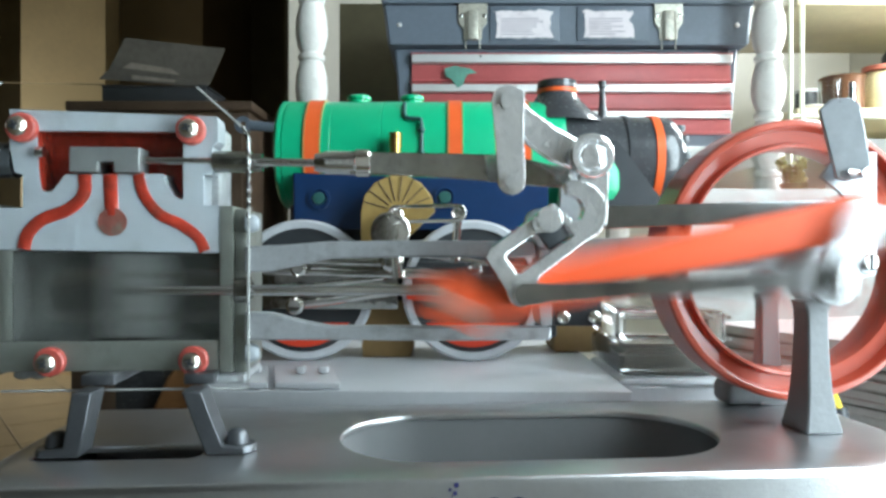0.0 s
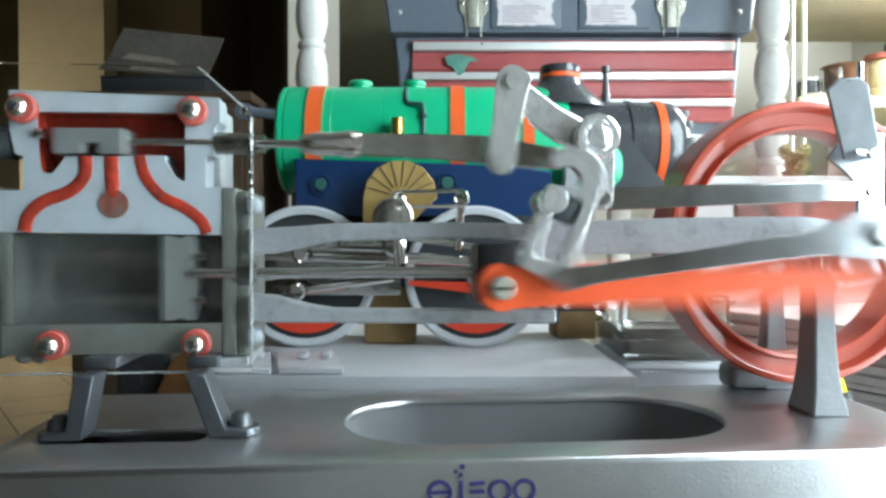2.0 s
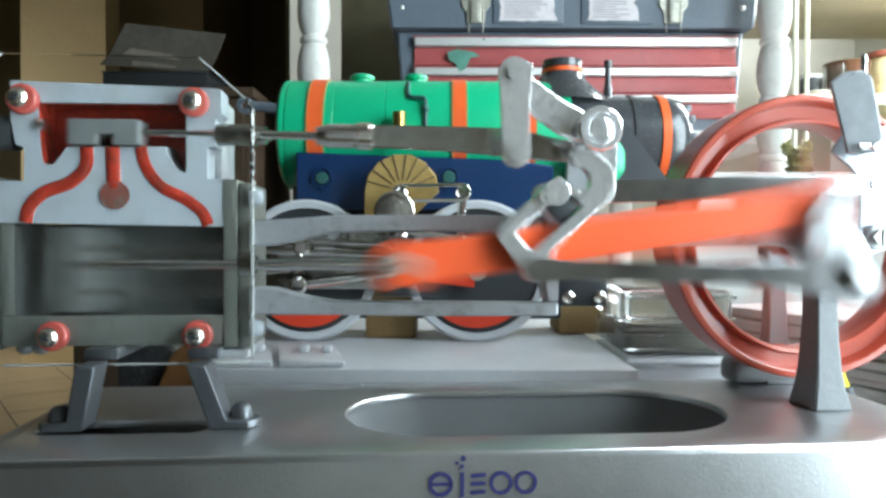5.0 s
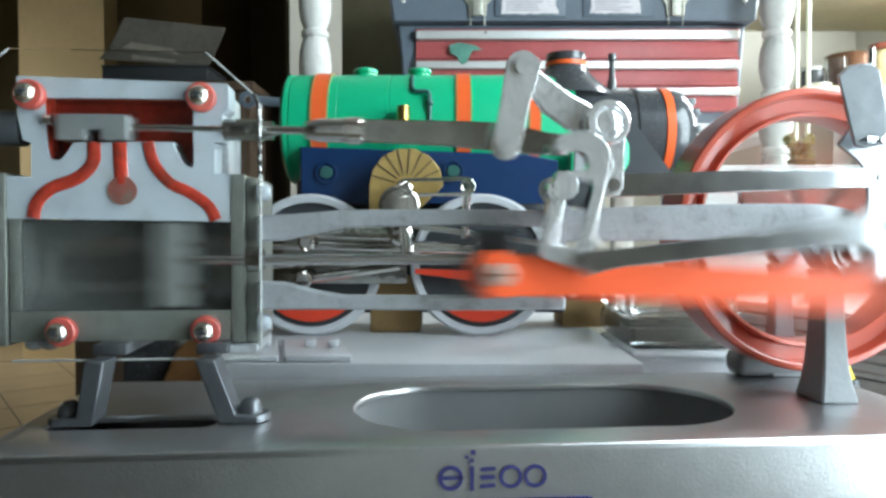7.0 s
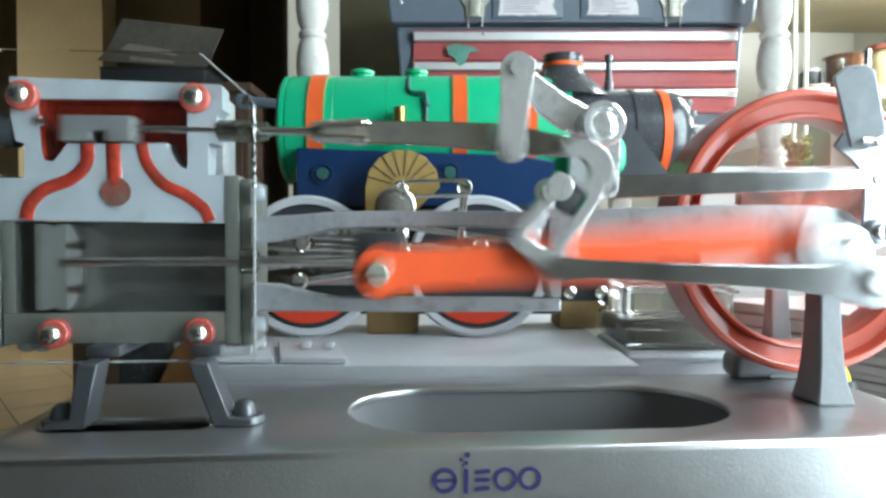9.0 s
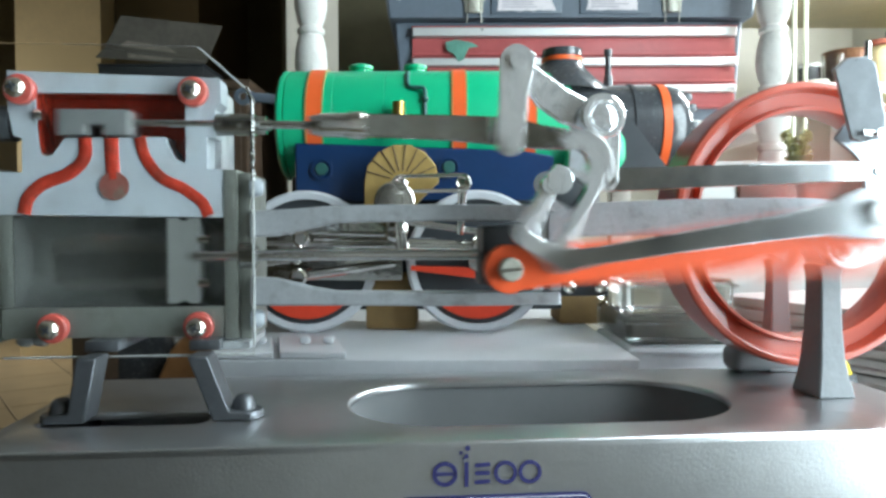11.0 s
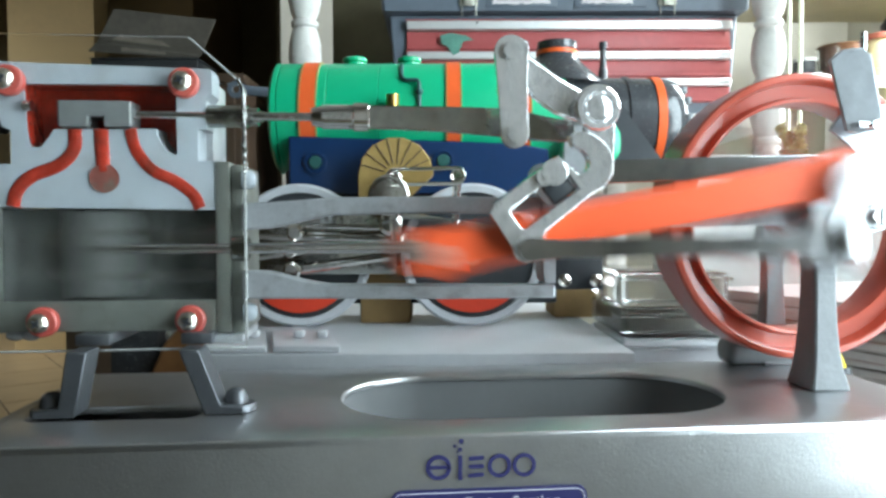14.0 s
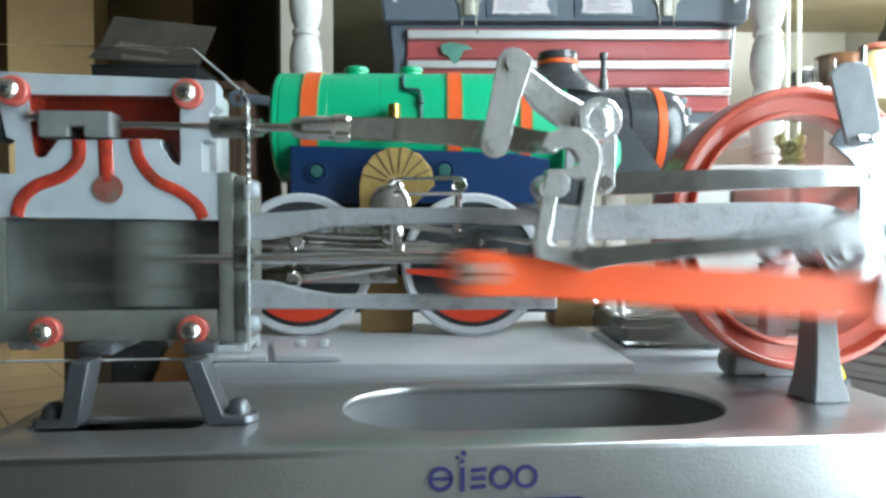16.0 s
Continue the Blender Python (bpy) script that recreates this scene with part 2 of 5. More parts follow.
def tube(bm, pts, r, n=10, flat=1.0):
    """A round bar along a line of points; flat squeezes it in y."""
    pts = [Vector(p) for p in pts]
    rings = []
    for i, p in enumerate(pts):
        d = (pts[min(i + 1, len(pts) - 1)] - pts[max(i - 1, 0)]).normalized()
        side = d.cross(Vector((0, 1, 0)))
        side = side.normalized() if side.length > 1e-4 else Vector((1, 0, 0))
        up = side.cross(d).normalized()
        rings.append([bm.verts.new(p + r * math.cos(a) * side + r * flat * math.sin(a) * up) for a in (2 * math.pi * k / n for k in range(n))])
    for a, b in zip(rings, rings[1:]):
        for i in range(n):
            bm.faces.new((a[i], a[(i + 1) % n], b[(i + 1) % n], b[i]))
    bm.faces.new(rings[0])
    bm.faces.new(rings[-1])
    bmesh.ops.recalc_face_normals(bm, faces=bm.faces)
    return bm


def smooth_line(pts, per=6):
    """Catmull-Rom through points of any dimension."""
    ps = [np.array(p, float) for p in pts]
    ps = [2 * ps[0] - ps[1]] + ps + [2 * ps[-1] - ps[-2]]
    out = []
    for i in range(1, len(ps) - 2):
        for k in range(per):
            t = k / per
            a, b, c, d = ps[i - 1:i + 3]
            out.append(tuple(0.5 * (2 * b + (c - a) * t + (2 * a - 5 * b + 4 * c - d) * t * t + (3 * b - a - 3 * c + d) * t ** 3)))
    return out + [tuple(ps[-2])]


def disc(cx, cz, r, n=24, a0=0.0, a1=360.0):
    full = abs(a1 - a0) >= 360
    return [(cx + r * math.cos(radians(a0 + (a1 - a0) * k / (n if full else n - 1))), cz + r * math.sin(radians(a0 + (a1 - a0) * k / (n if full else n - 1)))) for k in range(n)]


def stadium(x0, z0, x1, z1, r0, r1=None, n=12):
    """Outline round two discs of radius r0 and r1: a bar with round ends."""
    r1 = r0 if r1 is None else r1
    a = math.degrees(math.atan2(z1 - z0, x1 - x0))
    return disc(x0, z0, r0, n, a + 90, a + 270) + disc(x1, z1, r1, n, a - 90, a + 90)


def finish(name, bm, mat, smooth=35, bevel=0.0):
    data = bpy.data.meshes.new(name)
    bm.to_mesh(data)
    bm.free()
    data.materials.append(mat)
    if smooth:
        data.polygons.foreach_set("use_smooth", [True] * len(data.polygons))
        data.set_sharp_from_angle(angle=radians(smooth))
    ob = new(name, data)
    if bevel:
        mod = ob.modifiers.new("edge", "BEVEL")
        mod.width, mod.segments, mod.limit_method, mod.angle_limit = bevel, 2, "ANGLE", radians(40)
    return ob


def part(name, bm, mat, parent, label="", bevel=0.0, m=None, smooth=35):
    ob = finish(name, bm, mat, smooth, bevel)
    ob.parent = parent
    if m is not None:
        ob.matrix_basis = m
    return tagged(ob, label)


def thing(name, m, label, category, group="", kind=""):
    ob = new(name)
    ob.empty_display_size = 0.02
    ob.matrix_basis = m
    return tagged(ob, label, category, group, kind)


def new_bm():
    return bmesh.new()


# the backdrop things stand square to this frame: x across, y away from the viewer
TABLE_Z = -0.05


def back(u, d, z, turn=0):
    return BACK @ pose(u, d, z, 0, 0, turn)


# ---- the steam engine model ----
# crank and gear, in metres: x along the engine, z up from the top of its base
AXLE_X, AXLE_Z, CRANK, CONROD = 0.1965, 0.0765, 0.031, 0.1985
PIN_Z, ROD_Y = 0.0655, -0.021
ECC = 0.0148
LINK_A, LINK_LEN, LINK_Y = (0.0495, 0.105), 0.0355, -0.031
ECC_ROD = 0.1445
HANG = (0.0325, 0.1600)

engine = thing("steam_engine_model", pose(0, 0, 0), "grey sectioned steam engine model with orange rod and red flywheel", "engine model")


def rounded(x0, x1, y0, y1, r, n=10):
    out = []
    for cx, cy, a in ((x1 - r, y1 - r, 0), (x0 + r, y1 - r, 90), (x0 + r, y0 + r, 180), (x1 - r, y0 + r, 270)):
        out += [(cx + r * math.cos(radians(a + 90 * k / n)), cy + r * math.sin(radians(a + 90 * k / n))) for k in range(n + 1)]
    return out


def flat_slab(bm, outer, z0, z1, holes=()):
    """A plate in the x-y plane from z0 to z1."""
    slab(bm, [(x, y) for x, y in outer], z0, z1, holes)
    for v in bm.verts:
        v.co = Vector((v.co.x, v.co.z, v.co.y))
    bmesh.ops.recalc_face_normals(bm, faces=bm.faces)
    return bm


def engine_base():
    slot = rounded(-0.045, 0.140, -0.043, 0.045, 0.0438, 16)
    slot2 = rounded(-0.178, -0.106, -0.029, -0.007, 0.006)
    b = new_bm()
    flat_slab(b, rounded(-0.190, 0.228, -0.066, 0.071, 0.0004, 2), -0.003, 0.0, [slot, slot2])
    rim = [e for e in b.edges if all(abs(v.co.z) < 1e-6 for v in e.verts) and len(e.link_faces) == 2 and e.calc_face_angle(0) > 1]
    bmesh.ops.bevel(b, geom=rim, offset=0.0013, segments=3, affect="EDGES", profile=0.5)
    deck = part("base_deck", b, M_BASE, engine, "grey hammered deck with a long rounded slot")
    for n, (x0, x1, y0, y1) in {"front_skirt": (-0.190, 0.228, -0.066, -0.061), "back_skirt": (-0.190, 0.228, 0.066, 0.071), "end_skirt": (-0.190, -0.185, -0.061, 0.066)}.items():
        part(n, box(new_bm(), x0, x1, y0, y1, -0.0498, -0.0030), M_BASE, deck)
    part("end_skirt", box(new_bm(), 0.223, 0.228, -0.061, 0.066, -0.0498, -0.0030), M_BASE, deck)
    # the sunk trough below the long slot
    b = new_bm()
    wall = rounded(-0.047, 0.142, -0.045, 0.047, 0.0458, 16)
    vs = [[b.verts.new((x, y, z)) for x, y in wall] for z in (-0.0032, -0.043)]
    for i in range(len(wall)):
        j = (i + 1) % len(wall)
        b.faces.new((vs[0][i], vs[0][j], vs[1][j], vs[1][i]))
    b.faces.new(vs[1])
    bmesh.ops.recalc_face_normals(b, faces=b.faces)
    for f in b.faces:
        f.normal_flip()
    part("trough", b, M_TROUGH, deck, "pale grey sunk trough")
    for x in (-0.1, 0.15):
        part("cross_bar", box(new_bm(), x - 0.012, x + 0.012, -0.0605, 0.0655, -0.049, -0.044, 0.001), M_BASE, deck)
    # the name plate, the maker's mark as plain shapes, and the title
    b = new_bm()
    slab(b, rounded(-0.0235, 0.0545, -0.0448, -0.0215, 0.004, 6), -0.0669, -0.0662)
    plate = part("name_plate", b, M_INK, engine, "purple-blue name plate with pale lettering")
    b = new_bm()
    o, i = rounded(-0.0225, 0.0535, -0.0438, -0.0225, 0.0034, 6), rounded(-0.0222, 0.0532, -0.0435, -0.0228, 0.0032, 6)
    slab(b, o, -0.0671, -0.0669, [i])
    part("plate_line", b, M_TEXT, plate)
    for words, x, z, size in (("Steam Engine Section", 0.0155, -0.0293, 0.0066),):
        cu = bpy.data.curves.new("title", "FONT")
        cu.body, cu.size, cu.align_x, cu.extrude = words, size, "CENTER", 0.0001
        cu.materials.append(M_TEXT)
        t = new("title_lettering", cu)
        t.parent = plate
        t.matrix_basis = pose(x, -0.0671, z, 90, 0, 0)
    def ring(cx, cz, r, w, a0=0.0, a1=360.0):
        bb = new_bm()
        if a1 - a0 >= 360:
            slab(bb, disc(cx, cz, r), -0.0665, -0.0661, [disc(cx, cz, r - w)])
        else:
            slab(bb, disc(cx, cz, r, 24, a0, a1) + disc(cx, cz, r - w, 24, a1, a0), -0.0665, -0.0661)
        return bb
    zc = -0.0128
    mark = part("maker_mark", ring(-0.0048, zc, 0.0050, 0.0016), M_INK, engine, "purple-blue maker's mark in plain shapes")
    b = new_bm()
    box(b, -0.0085, -0.0003, -0.0665, -0.0661, zc - 0.0006, zc + 0.0007)
    box(b, 0.0029, 0.0046, -0.0666, -0.0661, zc - 0.0052, zc + 0.0046)
    slab(b, stadium(0.0078, zc + 0.0031, 0.0126, zc + 0.0034, 0.0008), -0.0665, -0.0661)
    slab(b, stadium(0.0078, zc + 0.0000, 0.0124, zc - 0.0000, 0.0008), -0.0666, -0.06612)
    slab(b, stadium(0.0076, zc - 0.0036, 0.0124, zc - 0.0033, 0.0008), -0.0665, -0.0661)
    part("mark_bar", b, M_INK, mark)
    part("mark_ring", ring(0.0193, zc, 0.0047, 0.0015), M_INK, mark)
    part("mark_ring", ring(0.0292, zc, 0.0047, 0.0015), M_INK, mark)
    for x, z, r in ((0.0037, -0.0059, 0.0009), (0.0016, -0.0045, 0.0007), (0.0042, -0.0027, 0.0011), (0.0026, -0.0068, 0.0004)):
        b = new_bm()
        slab(b, disc(x, z, r, 14), -0.0665, -0.0661)
        part("mark_dot", b, M_INK, mark)


def leg_frame():
    for side, name in ((1, "leg"), (-1, "leg")):
        cx = -0.1335
        for y0, y1 in ((-0.027, -0.011),):
            b = new_bm()
            xs = 0.028 * side
            t, f = (cx + xs * 0.86, cx + xs * 1.22) if side > 0 else (-0.1560, -0.1610)
            w = 0.0085 * side
            slab(b, [(t - w / 2, 0.0285), (t + w / 2, 0.0285), (f + w * 0.35, 0.0045), (f + w * 1.55, 0.0035), (f + w * 1.6, 0.0003), (f - w * 0.45, 0.0003)][::side], y0, y1)
            leg = part(name, b, M_LEG, engine, bevel=0.0008)
            b = new_bm()
            bx, by = f + w * 0.98, (y0 + y1) / 2
            lathe(b, [(0.0052, 0.0037), (0.0053, 0.0046), (0.005, 0.0058), (0.0048, 0.0068), (0.004, 0.0088), (0.0025, 0.0100), (0, 0.0104)], Matrix.Translation((bx, by, 0)))
            part("dome_bolt", b, M_LEG, leg, "dome-headed bolt under grey paint")
            part("foot_washer", lathe(new_bm(), [(0.0078, 0.0004), (0.0078, 0.0026), (0.0072, 0.0035)], Matrix.Translation((bx + 0.001 * side, by, 0))), M_LEG, leg)
    for x0, x1 in ((-0.163, -0.148), (-0.117, -0.103)):
        part("leg_pad", box(new_bm(), x0, x1, -0.0105, 0.04, 0.0285, 0.0335, 0.0008), M_LEG, engine)


def cylinder():
    # front section face: steam chest over cylinder, with the bore, chest cavity and grooves open
    chest = [(-0.1990, 0.1565), (-0.1045, 0.1545), (-0.1038, 0.1525), (-0.1038, 0.1430), (-0.1065, 0.1400), (-0.1065, 0.1268), (-0.1104, 0.1268), (-0.1104, 0.1121), (-0.1026, 0.1121),
             (-0.1026, 0.0895), (-0.1934, 0.0908), (-0.2040, 0.0908), (-0.2040, 0.1103), (-0.1930, 0.1103), (-0.1930, 0.1258), (-0.1966, 0.1271), (-0.1989, 0.1387)]
    cavity = [(-0.1869, 0.1466), (-0.1198, 0.1469)] + smooth_line([(-0.1200, 0.1300), (-0.1200, 0.1160), (-0.1222, 0.1156), (-0.1250, 0.1175), (-0.1289, 0.1240)], 4) + [(-0.1289, 0.1268), (-0.1741, 0.1262)] + smooth_line([(-0.1767, 0.1221), (-0.1800, 0.1183), (-0.1828, 0.1180), (-0.1850, 0.1200), (-0.1862, 0.1300)], 4)
    b = slab(new_bm(), chest, 0.0, 0.016, [cavity])
    body = part("steam_chest", b, M_FACE, engine, "pale grey steam chest cut open with red passages", bevel=0.0008)
    part("cavity_wall", slab(new_bm(), [(-0.190, 0.150), (-0.117, 0.150), (-0.117, 0.113), (-0.190, 0.113)], 0.0162, 0.020), M_RED, body, "red painted chest interior")
    b = new_bm()
    rim = [(x, z) for x, z in cavity]
    va = [[b.verts.new((x + (0.0004 if x < -0.15 else -0.0004), y, z - 0.0003 * (1 if z > 0.13 else -1))) for x, z in rim] for y in (0.0006, 0.0163)]
    for i in range(len(rim)):
        j = (i + 1) % len(rim)
        b.faces.new((va[0][i], va[0][j], va[1][j], va[1][i]))
    part("cavity_lining", b, M_RED, body)
    part("chest_back", box(new_bm(), -0.197, -0.1075, 0.0202, 0.05, 0.092, 0.154, 0.002), M_GREY, body)
    # steam ports as red channels standing slightly proud
    for name, line, r in (("port_channel", [(-0.1650, 0.1263), (-0.1655, 0.1170), (-0.1725, 0.1098), (-0.1840, 0.1050), (-0.1905, 0.0985), (-0.1925, 0.0912)], 0.0033),
                          ("port_channel", [(-0.1407, 0.1266), (-0.1382, 0.1172), (-0.1311, 0.1080), (-0.1209, 0.1028), (-0.1128, 0.0965), (-0.1098, 0.0902)], 0.0030)):
        part(name, tube(new_bm(), [(x, 0.0004, z) for x, z in smooth_line(line, 5)], r, 10, 0.5), M_RED, body, "red painted steam port")
    part("exhaust_channel", tube(new_bm(), [(-0.1534, 0.0004, 0.1263), (-0.1531, 0.0004, 0.117), (-0.1526, 0.0004, 0.107)], 0.0036, 10, 0.4), M_RED, body, "red painted exhaust port")
    b = new_bm()
    rod(b, (-0.1522, -0.0008, 0.1040), (-0.1522, 0.004, 0.1040), 0.0066, None, 24)
    part("exhaust_bore", b, M_DULLRED, body, "worn red-brown exhaust bore")
    # the cylinder below, with a half-round bore behind the cut plane
    b = slab(new_bm(), [(-0.2035, 0.0478), (-0.1030, 0.0478), (-0.1030, 0.0336), (-0.2035, 0.0336)], 0.0, 0.02)
    low = part("cylinder_wall", b, M_LOW, engine, "pale grey lower cut wall of the cylinder", bevel=0.0006)
    b = new_bm()
    n, r, zc = 28, 0.0212, 0.0690
    va = [[b.verts.new((x, 0.0002 + r * 0.9 * math.sin(math.pi * k / n), zc + r * math.cos(math.pi * k / n))) for k in range(n + 1)] for x in (-0.1973, -0.1030)]
    for k in range(n):
        b.faces.new((va[0][k], va[0][k + 1], va[1][k + 1], va[1][k]))
    b.faces.new(va[1])
    b.faces.new(va[0])
    part("bore", b, M_BORE, low, "bored steel cylinder lining")
    part("end_wall", box(new_bm(), -0.2035, -0.1975, 0.0002, 0.0204, 0.0480, 0.0905, 0.0005), M_LOW, low, "grey cut end wall of the cylinder")
    part("cylinder_back", box(new_bm(), -0.2035, -0.1030, 0.0205, 0.05, 0.0336, 0.0905, 0.002), M_GREY, low)
    # end flanges
    for x0, x1, z0, z1, y0 in ((-0.1028, -0.0963, 0.0322, 0.1120, -0.0008), (-0.0960, -0.0905, 0.0318, 0.1105, 0.0012)):
        part("end_flange", box(new_bm(), x0, x1, y0, 0.046, z0, z1, 0.0008), M_LOW, engine, "grey cylinder end flange")
    part("end_flange", box(new_bm(), -0.2105, -0.2042, -0.0008, 0.046, 0.0318, 0.1120, 0.0008), M_LOW, engine)
    part("flange_foot", box(new_bm(), -0.1115, -0.0905, -0.004, 0.04, 0.0278, 0.0316, 0.0008), M_GREY, engine)
    b = new_bm()
    rod(b, (-0.0960, 0.004, 0.0715), (-0.0893, 0.004, 0.0715), 0.0066, None, 20)
    rod(b, (-0.0893, 0.004, 0.0715), (-0.0880, 0.004, 0.0715), 0.0045, None, 6)
    part("piston_gland", b, M_DULL, engine, "dark steel piston gland")
    for z in (0.1035, 0.0415):
        b = lathe(new_bm(), [(0.0042, 0), (0.0044, 0.001), (0.0044, 0.0022), (0.004, 0.0044), (0.0028, 0.0058), (0, 0.0064)], pose(-0.0905, 0.0005, z, 0, 90, 0))
        part("cap_nut", b, M_FACE, engine, "round cap nut under pale grey paint")
    # gland of the valve rod
    b = new_bm()
    rod(b, (-0.1066, 0.004, 0.1333), (-0.0885, 0.004, 0.1333), 0.0053)
    rod(b, (-0.0884, 0.004, 0.1333), (-0.0835, 0.004, 0.1333), 0.0044)
    rod(b, (-0.0834, 0.004, 0.1333), (-0.0815, 0.004, 0.1333), 0.0027)
    part("valve_gland", b, M_DULL, engine, "turned steel valve gland")
    part("blind_gland", rod(new_bm(), (-0.1993, 0.008, 0.1333), (-0.216, 0.008, 0.1333), 0.0085), M_CHAR, engine, "dark turned end gland")
    # clear cover plate with red washers and cross-head screws
    plate = [(-0.2130, 0.1560), (-0.1995, 0.1674), (-0.1125, 0.1674), (-0.0915, 0.1489), (-0.0884, 0.1438), (-0.0884, 0.0258), (-0.2130, 0.0258)]
    cover = part("cover_plate", slab(new_bm(), plate, -0.0072, -0.0050), M_ACRYLIC, engine, "clear acrylic cover plate with sawn edges", smooth=0)
    cover.visible_shadow = False
    for (xa, za), (xb, zb) in zip((plate[2], plate[0]), (plate[3], plate[1])):
        b = tube(new_bm(), [(xa + (xb - xa) * k / 12, -0.0061, za + (zb - za) * k / 12) for k in range(13)], 0.00045, 6)
        part("sawn_edge", b, M_SAWN, cover, "rough sawn edge of the cover")
    b = tube(new_bm(), [(-0.1995, -0.0061, 0.0258), (-0.0884, -0.0061, 0.0258)], 0.0006, 6)
    part("sawn_edge", b, M_SAWN, cover)
    rnd = random.Random(2)
    b = tube(new_bm(), [(-0.0915 + 0.0031 * min(1, k / 5) + rnd.uniform(-0.0002, 0.0002), -0.0061, 0.1489 - 0.0010 * k) for k in range(44)], 0.00095, 7)
    for v in b.verts:
        v.co += Vector((rnd.uniform(-0.0003, 0.0003), rnd.uniform(-0.0004, 0.0004), 0))
    part("sawn_edge", tube(new_bm(), [(-0.0884, -0.0061, 0.1055 - 0.004 * k) for k in range(20)], 0.0007, 6), M_SAWN, cover)
    part("sawn_edge", b, M_GLINT, cover, "chipped edge of the cover with painted glints", smooth=0)
    for x, z in ((-0.1922, 0.1475), (-0.1157, 0.1474), (-0.1795, 0.0386), (-0.1143, 0.0386)):
        b = lathe(new_bm(), [(0.0067, 0.0), (0.0069, 0.0008), (0.0069, 0.0036), (0.0061, 0.0044)], pose(x, -0.0002, z, 90, 0, 0))
        w = part("spacer_washer", b, M_WASH, engine, "red painted spacer washer")
        b = lathe(new_bm(), [(0.0045, 0.0), (0.0046, 0.0006), (0.0042, 0.0018), (0.0031, 0.0029), (0.0015, 0.0034), (0, 0.0035)], pose(x, -0.0074, z, 90, 0, 0))
        s = part("cross_head_screw", b, M_NICKEL, w, "bright domed cross-head screw")
        b = new_bm()
        a = random.uniform(0, 90)
        for q in (0, 90):
            bb = box(new_bm(), -0.0021, 0.0021, -0.0004, 0.0004, -0.0005, 0.0005)
            bmesh.ops.transform(bb, matrix=pose(x, -0.0110, z, 0, a + q, 0), verts=bb.verts)
            me = bpy.data.meshes.new("tmp")
            bb.to_mesh(me)
            bb.free()
            b.from_mesh(me)
            bpy.data.meshes.remove(me)
        part("screw_cross", b, M_CHAR, s)
    # small fillister screw at the chest's inner end, and drain cocks below
    part("chest_screw", rod(new_bm(), (-0.1868, 0.0, 0.1365), (-0.1832, 0.0, 0.1365), 0.0026, None, 14), M_STEEL, engine)
    for x in (-0.1955, -0.1885):
        part("drain_cock", ball(new_bm(), (x, 0.006, 0.0318), 0.0035, 1.2, 1, 0.8), M_GREY, engine)


def guides():
    for name, pts in (("guide_bar", [(-0.0905, 0.0925), (-0.0700, 0.0935), (-0.0499, 0.0952), (0.0000, 0.0957), (0.0500, 0.0952), (0.0500, 0.0872), (0.0000, 0.0876), (-0.0499, 0.0868), (-0.0650, 0.0835), (-0.0780, 0.0806), (-0.0905, 0.0800)]),
                      ("guide_bar", [(-0.0905, 0.0614), (-0.0780, 0.0608), (-0.0620, 0.0565), (-0.0499, 0.0544), (0.0000, 0.0538), (0.0575, 0.0531), (0.0575, 0.0467), (0.0000, 0.0468), (-0.0499, 0.0477), (-0.0905, 0.0480)])):
        part(name, slab(new_bm(), pts, -0.004, 0.005), M_GREY, engine, "grey painted crosshead guide bar", bevel=0.001)
    # bracket at the end of the guides, carrying the link's pivot
    part("guide_bracket", slab(new_bm(), [(0.0503, 0.0985), (0.0573, 0.0985), (0.0573, 0.0540), (0.0515, 0.0540), (0.0503, 0.0600)], -0.005, 0.010), M_GREY, engine, bevel=0.001)
    b = new_bm()
    slab(b, stadium(LINK_A[0] + 0.004, LINK_A[1] - 0.008, LINK_A[0], LINK_A[1], 0.0055, 0.0060), -0.010, -0.0052)
    piv = part("link_bracket", b, M_GREY, engine, bevel=0.0008)
    b = new_bm()
    rod(b, (LINK_A[0], -0.0102, LINK_A[1]), (LINK_A[0], LINK_Y + 0.0015, LINK_A[1]), 0.0030)
    rod(b, (LINK_A[0] - 0.0040, LINK_Y - 0.0022, LINK_A[1] - 0.002), (LINK_A[0] - 0.0040, LINK_Y + 0.002, LINK_A[1] - 0.002), 0.0040, 0.0046, 20)
    part("pivot_bolt", b, M_ALU, piv, "bright pivot bolt")
    # long frame bar from the bracket to the bearing pillar
    top = [(0.0573, 0.0955), (0.0800, 0.0968), (0.1300, 0.0985), (0.1750, 0.0988), (0.1900, 0.0982), (0.2030, 0.0955), (0.2110, 0.0885)]
    bot = [(0.2112, 0.0690), (0.2000, 0.0640), (0.1900, 0.0660), (0.1840, 0.0740), (0.1780, 0.0800), (0.1680, 0.0812), (0.1300, 0.0808), (0.0800, 0.0802), (0.0573, 0.0800)]
    part("frame_bar", slab(new_bm(), smooth_line(top, 4) + smooth_line(bot, 4), -0.0035, 0.0085), M_GREY, engine, "long grey cast frame bar", bevel=0.0014)


